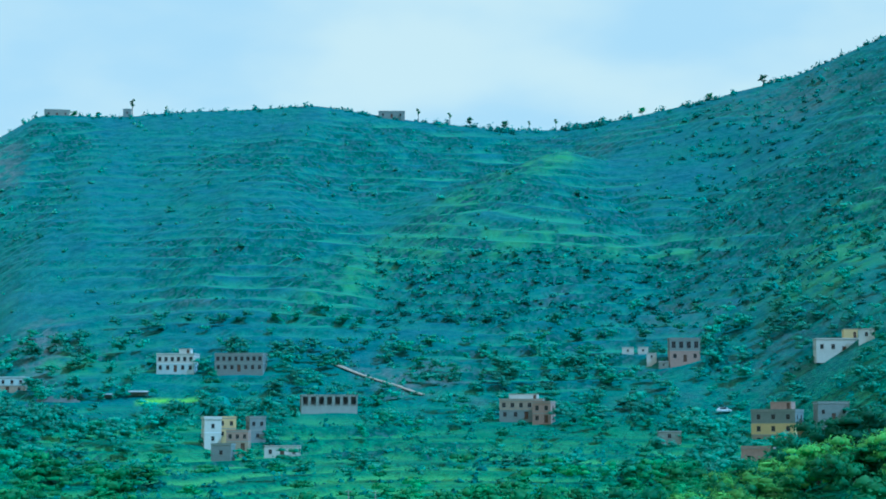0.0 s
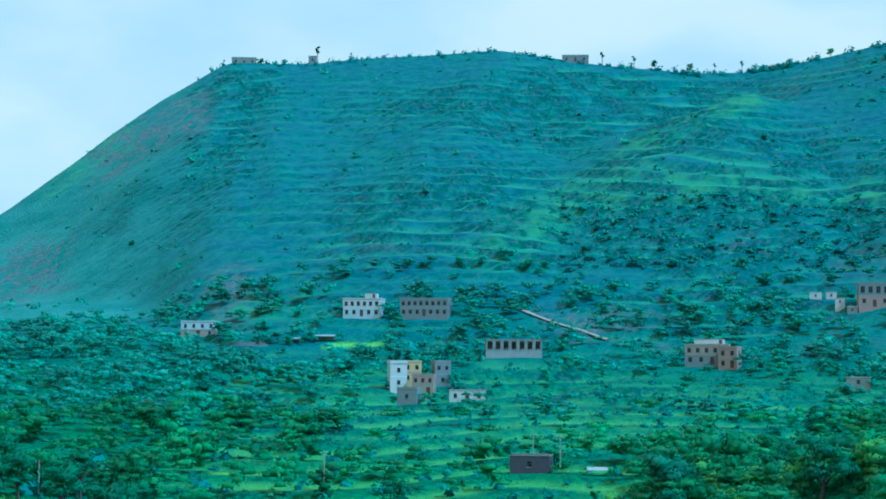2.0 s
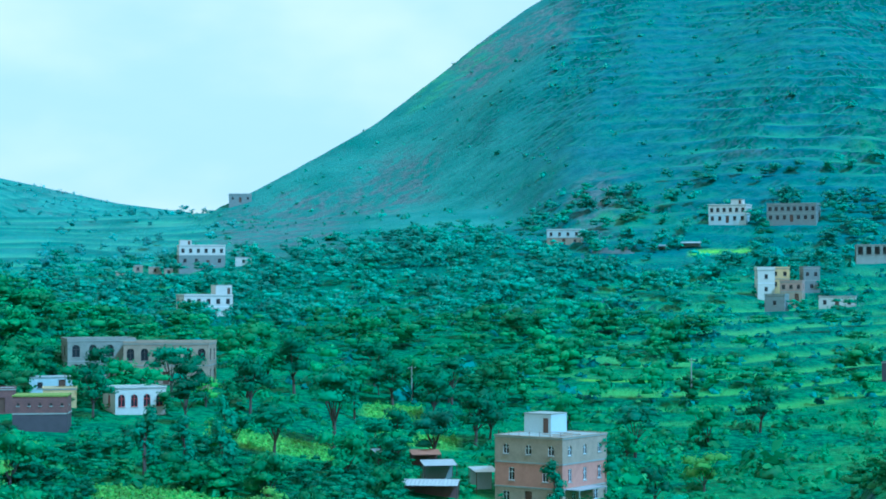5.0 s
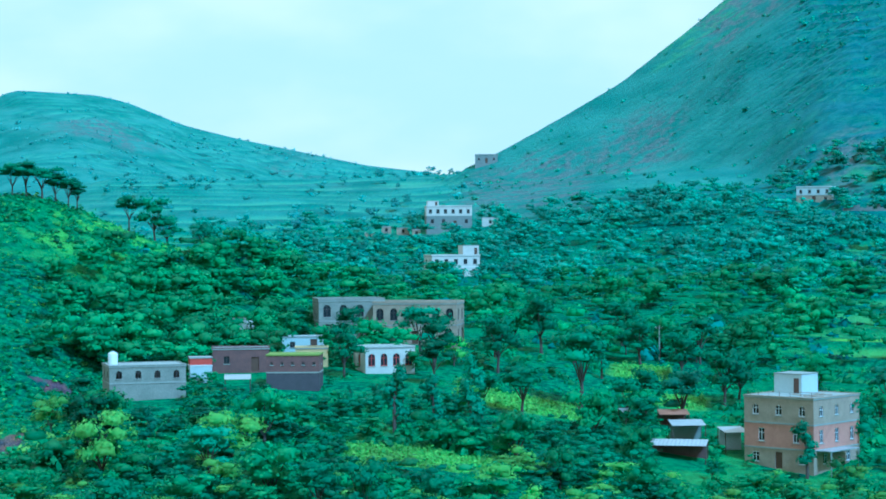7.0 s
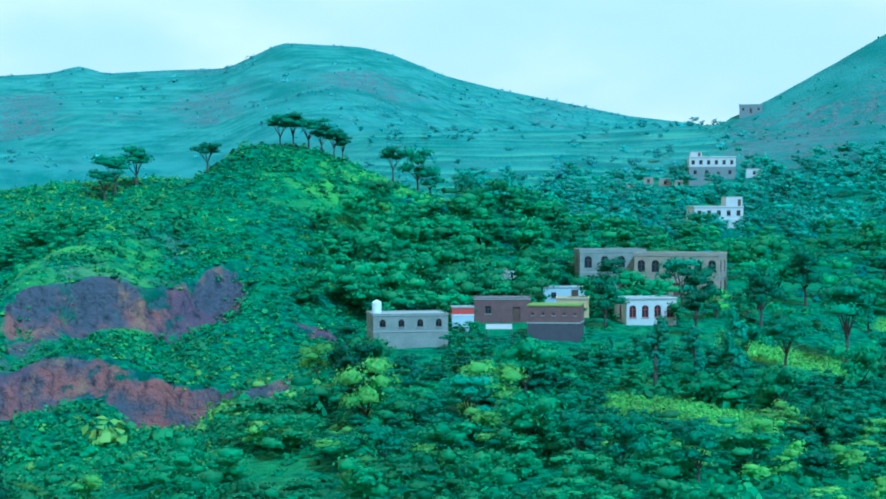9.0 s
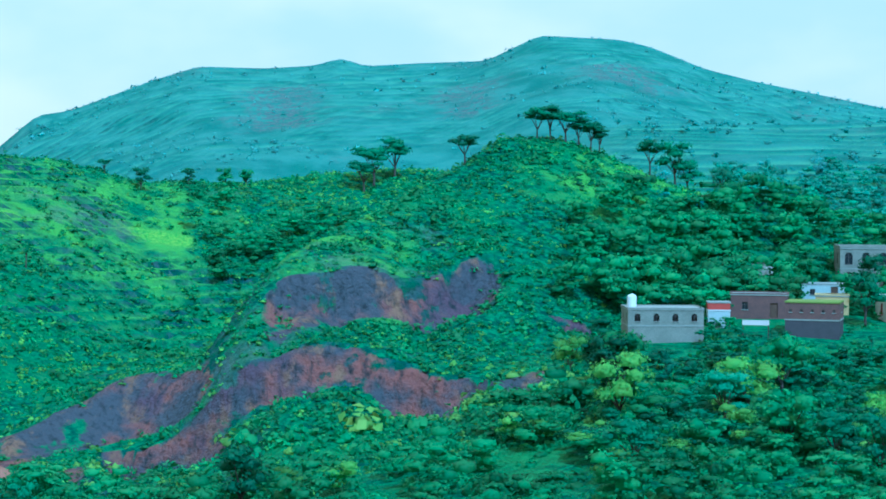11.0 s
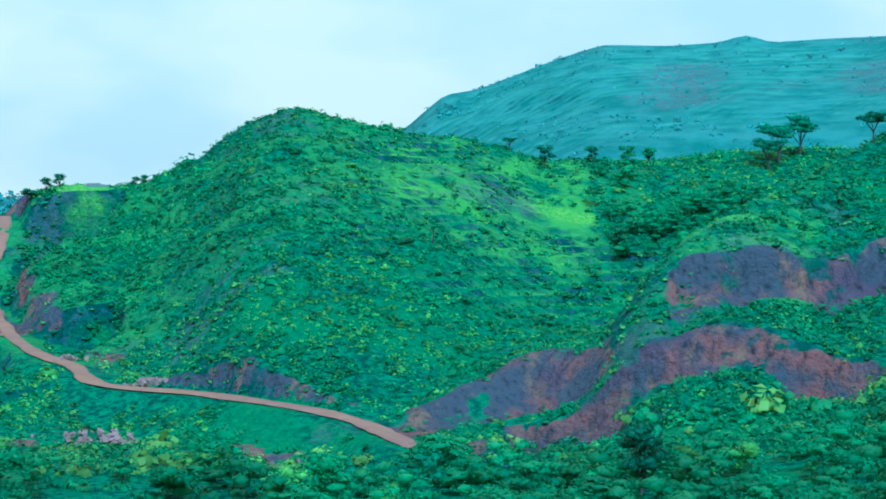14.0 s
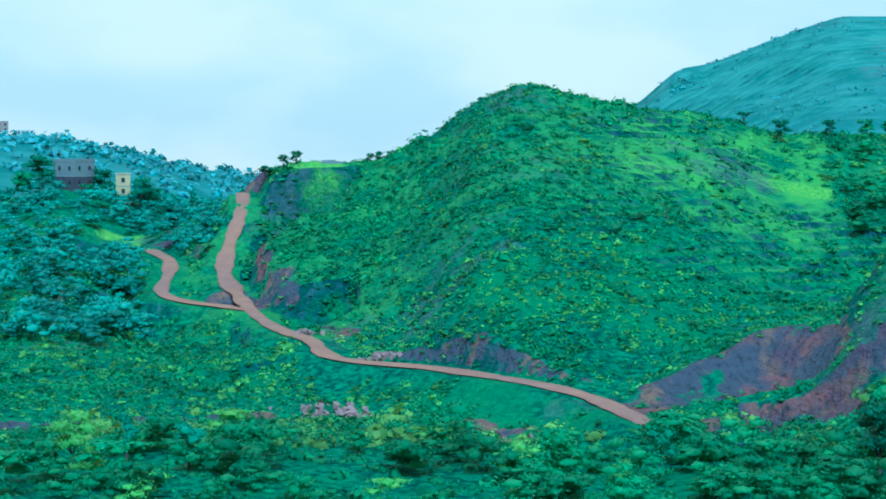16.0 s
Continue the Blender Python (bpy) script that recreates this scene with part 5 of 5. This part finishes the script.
roof_room(l3, -3.5, 4.5, -1.5, 2.5, 1.6, P)
house("pink stone wing of two storeys", -3.0, 533, 5.2, 5.0, [(2.6, STONE_PINK, 2, 1, W1, False), (2.8, STONE_PINK, 2, 1, W1, False)], twist=-15)
house("grey and pink stone house with a row of dark windows", -7.15, 593, 9.2, 7.0, [(3.4, STONE_PINK, 3, 1, W1, False), (3.4, STONE_MAUVE, 4, 1, W2, False)], twist=6, lift=-1.2)
for b, dd, ww, wall in ((-5.5, 606, 3.6, P), (-5.95, 607, 3.2, P), (-6.2, 597, 3.0, P), (-6.55, 590, 3.0, PLASTER_GREY)):
    house("small pale shed by the brown house", b, dd, ww, 2.6, [(1.9, wall, 1, 0, (0.6, 0.7), False)], roof=TIN, parapet=0, category="shed", group="sheds by the brown house")
y6 = house("cream house with a tall yellow stair room", -11.6, 557, 12.5, 7.0, [(4.0, P, 4, 2, W1, False)], twist=8, lift=-1.2, parapet=0.3)
roof_room(y6, 1.6, 5.4, -3.3, 1.0, 2.8, PLASTER_YELLOW)
house("small white annex with a doorway", -12.45, 551, 4.4, 4.0, [(2.6, P, 1, 0, W3, False)], parapet=0.1)
pk = house("tall pink and mauve house of three storeys", -9.85, 505, 11.5, 9.0, [(3.0, PLASTER_TAN, 3, 1, W1, False), (3.0, PLASTER_YELLOW, 3, 1, W1, False), (3.0, STONE_MAUVE, 3, 2, W1, False)], twist=-14, lift=-2.2)
roof_room(pk, -1.0, 4.4, -3.0, 1.4, 2.2, STONE_PINK)
house("low pink house below the tall one", -9.3, 455, 7.2, 6.0, [(4.8, STONE_PINK, 2, 1, W3, False)], twist=-10)
house("mauve stone house behind the pink one", -11.4, 503, 8.0, 6.0, [(4.6, STONE_MAUVE, 3, 1, W3, False)], twist=12, roof=TIN)
house("small grey shed among trees", -6.7, 499, 6.0, 4.0, [(2.4, PLASTER_GREY, 1, 0, W3, False)], roof=TIN, parapet=0, category="shed")
house("dark stone shed beside the power poles", 2.85, 358, 7.4, 4.5, [(3.2, STONE_DARK_WALL, 1, 1, W3, False)], twist=-10, parapet=0.1, category="shed")
# On the crest and the saddle.
house("low stone house on the crest", 1.55, 947, 13.0, 6.0, [(3.0, STONE_MAUVE, 3, 1, W3, False)], lift=-0.3, parapet=0.3, group="houses on the crest")
house("low stone house on the edge of the crest", 11.5, 935, 12.0, 6.0, [(3.2, PLASTER_GREY, 3, 1, W3, False)], lift=-0.3, group="houses on the crest")
house("small stone hut on the crest", 9.45, 940, 4.0, 4.0, [(3.0, STONE_MAUVE, 1, 1, W3, False)], group="houses on the crest")
house("low stone house on the saddle", 22.4, 813, 9.5, 6.0, [(3.2, STONE_MAUVE, 3, 1, W3, False)], group="houses on the crest")
# Round the hill on the far left.
house("tall dark stone house like a block on a wooded hill", 68.9, 482, 6.9, 6.9, [(3.4, STONE_DARK_WALL, 2, 2, W3, False), (3.6, STONE_MAUVE, 2, 2, W3, False)], twist=44, parapet=0.4, group="houses on the wooded hill")
house("small yellow house on the wooded hill", 67.5, 486, 3.6, 3.4, [(2.6, PLASTER_YELLOW, 1, 1, W3, False), (2.8, PLASTER_YELLOW, 1, 1, W3, False)], lift=1.4, parapet=0.2, group="houses on the wooded hill")
house("small white hut on the wooded hill", 66.15, 474, 3.8, 3.0, [(2.5, P, 1, 0, W3, False)], parapet=0.1, category="shed", group="houses on the wooded hill")
house("small pale shed in the trees", 69.5, 352, 2.8, 2.4, [(1.8, PLASTER_BLUE, 1, 0, W3, False)], roof=TIN, parapet=0, category="shed")
house("pink house on the distant ridge", 70.95, 1507, 9.0, 8.0, [(4, P, 2, 1, W2, False), (4, STONE_PINK, 2, 1, W2, False), (4, STONE_PINK, 2, 1, W2, False)], group="houses on the distant ridge")
house("white house on the distant ridge", 70.3, 1510, 13.0, 8.0, [(3, P, 4, 1, W2, False), (3, P, 4, 1, W2, False)], group="houses on the distant ridge")


# ---- small things ----
def open_shed(label, bearing, distance, w, d, h, sheet, wall=None, twist=0):
    """A lean-to: a sloping ribbed tin sheet on four posts, some with a low back wall."""
    x, y = spot(bearing, distance)
    z = float(land(np.array([x]), np.array([y]))[0])
    ob = tagged(new("lean_to"), label, "shed")
    ob.matrix_basis = pose(x, y, z, 0, 0, bearing + twist)
    k = 14
    xs = np.linspace(-w / 2, w / 2, 2 * k + 1)
    v, q = [], []
    for i, xx in enumerate(xs):
        up = 0.05 * (i % 2)
        v += [(xx, -d / 2, h + up), (xx, d / 2, h + 0.5 + up), (xx, -d / 2, h + up - 0.02), (xx, d / 2, h + 0.5 + up - 0.02)]
        if i:
            b = 4 * (i - 1)
            q += [(b, b + 4, b + 5, b + 1), (b + 2, b + 3, b + 7, b + 6), (b, b + 2, b + 6, b + 4), (b + 1, b + 5, b + 7, b + 3)]
    part("tin_roof", (np.array(v), np.array(q)), sheet, ob)
    for px in (-w / 2 + 0.1, w / 2 - 0.1):
        for py, top in ((-d / 2 + 0.1, h + 0.02), (d / 2 - 0.1, h + 0.46)):
            rod("post", ob, px, py, -1.0, top, 0.06, BARK)
    if wall:
        part("back_wall", block(-w / 2 + 0.2, w / 2 - 0.2, d / 2 - 0.45, d / 2 - 0.2, -1.5, h + 0.3), wall, ob)
    return ob


open_shed("pale tin lean-to below the brown house", 29.85, 263, 3.6, 2.6, 1.8, TIN)
open_shed("tin roofed stone shed by the tall house", 16.5, 261, 4.6, 3.6, 2.4, TIN, STONE_MAUVE, 10)
open_shed("broad pale tin roof on posts by the tall house", 16.75, 251, 7.4, 3.6, 1.7, TIN, STONE_BROWN, -6)
open_shed("blue-grey shed with a sagging tin roof", 15.15, 258, 3.4, 3.2, 2.7, TIN, PLASTER_BLUE, 20)
open_shed("pale tin sheet roof among bushes", 18.1, 270, 3.4, 2.6, 1.5, TIN, None, 25)
open_shed("rusty brown hut roof among trees", 16.9, 272, 4.2, 3.0, 1.8, DIRT, STONE_BROWN, 8)
open_shed("white tin roof beside the dark shed", 0.85, 352, 4.4, 2.6, 1.0, TIN)
open_shed("pale tin sheet roof on the terraces", 9.9, 578, 4.0, 3.0, 1.2, TIN, PLASTER_GREY)
open_shed("long pale tin roof on the terraces", 9.0, 579, 6.0, 3.0, 1.4, TIN, PLASTER_GREY)


def ruin(label, bearing, distance, w, twist=0, tall=2.3):
    """A roofless broken stone wall of uneven height."""
    x, y = spot(bearing, distance)
    z = float(land(np.array([x]), np.array([y]))[0])
    ob = tagged(new("ruined_wall"), label, "ruin")
    ob.matrix_basis = pose(x, y, z, 0, 0, bearing + twist)
    k = int(w / 0.9)
    for i in range(k):
        a = -w / 2 + w * i / k
        part("stone_pier", block(a, a + w / k - 0.02, -0.3 + rng.uniform(-0.05, 0.05), 0.3, -1.5, rng.uniform(0.3, 1.0) * tall), STONE_MAUVE, ob)
    return ob


ruin("broken grey stone wall of a roofless house", 11.3, 575, 12.5)
ruin("low stone wall on the green crest", 61.3, 409, 5.0, 0, 0.9)


def water_tank(bearing, distance, z, r, h):
    x, y = spot(bearing, distance)
    ob = tagged(new("water_tank"), "white plastic water tank on a flat roof", "tank")
    ob.matrix_basis = pose(x, y, z, 0, 0, bearing)
    part("tank_body", tube([(0, 0, 0), (0, 0, 0.08), (0, 0, h * 0.5), (0, 0, h * 0.85), (0, 0, h * 0.97), (0, 0, h)], [r * 0.96, r, r, r, r * 0.7, r * 0.35], 16), WHITE_PLASTIC, ob)
    part("tank_lid", tube([(0, 0, h - 0.02), (0, 0, h + 0.1), (0, 0, h + 0.12)], [r * 0.34, r * 0.34, 0.02], 12), WHITE_PLASTIC, ob)
    for k in (0.25, 0.45, 0.65):
        part("tank_rib", tube([(0, 0, h * k - 0.03), (0, 0, h * k), (0, 0, h * k + 0.03)], [r, r * 1.03, r], 16), WHITE_PLASTIC, ob)


tz = tank_house.matrix_basis.translation
water_tank(33.5, 262.0, tz.z + tank_house["top"], 0.65, 1.7)


def power_pole(bearing, distance, h):
    x, y = spot(bearing, distance)
    z = float(land(np.array([x]), np.array([y]))[0])
    ob = tagged(new("power_pole"), "thin pale wooden power pole with a short crossarm", "pole", "power poles")
    ob.matrix_basis = pose(x, y, z, 0, 0, bearing)
    part("pole", tube([(0, 0, -1), (0, 0, h / 2), (0, 0, h)], [0.13, 0.11, 0.08], 8), CONCRETE, ob)
    part("crossarm", block(-0.6, 0.6, -0.05, 0.05, h - 0.5, h - 0.38), BARK, ob)
    for s in (-0.5, 0.0, 0.5):
        part("insulator", tube([(s, 0, h - 0.38), (s, 0, h - 0.28), (s, 0, h - 0.2)], [0.03, 0.05, 0.02], 6), FRAME_WHITE, ob)


for row in ((9.0, 325, 7.4), (17.3, 322, 6.0), (2.8, 364, 7.0), (2.0, 362, 6.8)):
    power_pole(*row)


def parked_car(bearing, distance, twist):
    """A small white car: body with bonnet and cabin, glass, lamps and four wheels."""
    x, y = spot(bearing, distance)
    z = float(land(np.array([x]), np.array([y]))[0]) + 0.3
    ob = tagged(new("car"), "small white car parked on a hillside track", "car")
    ob.matrix_basis = pose(x, y, z, 0, 0, bearing + twist)
    side = [(-2.0, 0.35), (2.0, 0.35), (2.05, 0.75), (1.2, 0.95), (0.7, 1.5), (-1.1, 1.5), (-1.7, 0.98), (-2.05, 0.9)]
    n_side = len(side)
    v = np.array([(a, -0.85, c) for a, c in side] + [(a, 0.85, c) for a, c in side], float)
    q = [(i, (i + 1) % n_side, (i + 1) % n_side + n_side, i + n_side) for i in range(n_side)]
    caps = [(0, 1, 2, 3), (0, 3, 6, 7), (3, 4, 5, 6)]
    q += [c[::-1] for c in caps] + [tuple(k + n_side for k in c) for c in caps]
    part("body", (v, np.array(q)), WHITE_PLASTIC, ob)
    for s in (-0.86, 0.86):
        part("side_window", block(-1.2, 0.7, s - 0.01, s + 0.01, 1.0, 1.42), DARK_GLASS, ob)
    for wx in (-1.25, 1.25):
        for wy in (-0.8, 0.8):
            part("wheel", tube([(wx, wy - 0.12, 0.3), (wx, wy + 0.12, 0.3)], [0.32, 0.32], 12), STONE_DARK_WALL, ob)
    for s in (-0.6, 0.6):
        part("headlight", block(2.03, 2.08, s - 0.15, s + 0.15, 0.6, 0.74), FRAME_WHITE, ob)


parked_car(-8.3, 545, 10)
PALE_TRACK = [(3.3 - 0.16 * k, 596 - 1.6 * k, 0) for k in range(18)]
ribbon("track", [(b, d, float(land(np.array([spot(b, d)[0]]), np.array([spot(b, d)[1]]))[0]) + 0.1) for b, d, _ in PALE_TRACK], 1.9, PLASTER_TAN, "pale earth track slanting across the hillside")


def rubble(label, bearing, distance, count, spread, top, material):
    """A heap of broken rock: each block a piece of its own."""
    x, y = spot(bearing, distance)
    z = float(land(np.array([x]), np.array([y]))[0])
    ob = tagged(new("rubble_heap"), label, "rubble")
    ob.matrix_basis = pose(x, y, z, 0, 0, bearing)
    shapes = []
    for _ in range(5):
        v, q = block(-0.5, 0.5, -0.5, 0.5, -0.5, 0.5)
        shapes.append(sheet_mesh("rock", v * rng.uniform(0.6, 1.2, (8, 1)) + rng.normal(0, 0.08, (8, 3)), q, material))
    for k in range(count):
        u, w = rng.normal(0, 0.36, 2)
        px, py = u * spread, w * spread * 0.35
        gx, gy = x + px * math.cos(radians(bearing)) - py * math.sin(radians(bearing)), y + px * math.sin(radians(bearing)) + py * math.cos(radians(bearing))
        gz = float(land(np.array([gx]), np.array([gy]))[0]) - z
        r = new("rock", shapes[k % 5])
        r.parent = ob
        s = rng.uniform(0.35, 1.0)
        r.matrix_basis = Matrix.LocRotScale((px, py, gz + top * max(0, 1 - abs(u) * 1.6) * rng.uniform(0.2, 1)), Euler(rng.uniform(0, 6, 3)), Vector((s, s, s * 0.8)))


ROCK_RED = paint("broken_red_rock", (0.42, 0.24, 0.18), 0.9, 0.35, 0.8, second=(0.26, 0.20, 0.18))
rubble("heap of broken reddish rock below the road", 60.6, 247, 230, 13, 1.7, ROCK_RED)
rubble("small heap of rock beside the road", 59.9, 293, 40, 4, 0.9, ROCK_RED)
rubble("heap of rock at the road's turn", 62.2, 319, 30, 3.5, 0.9, ROCK_RED)
rubble("broken rock below the lower bank", 56.6, 243, 60, 7, 0.8, ROCK_RED)
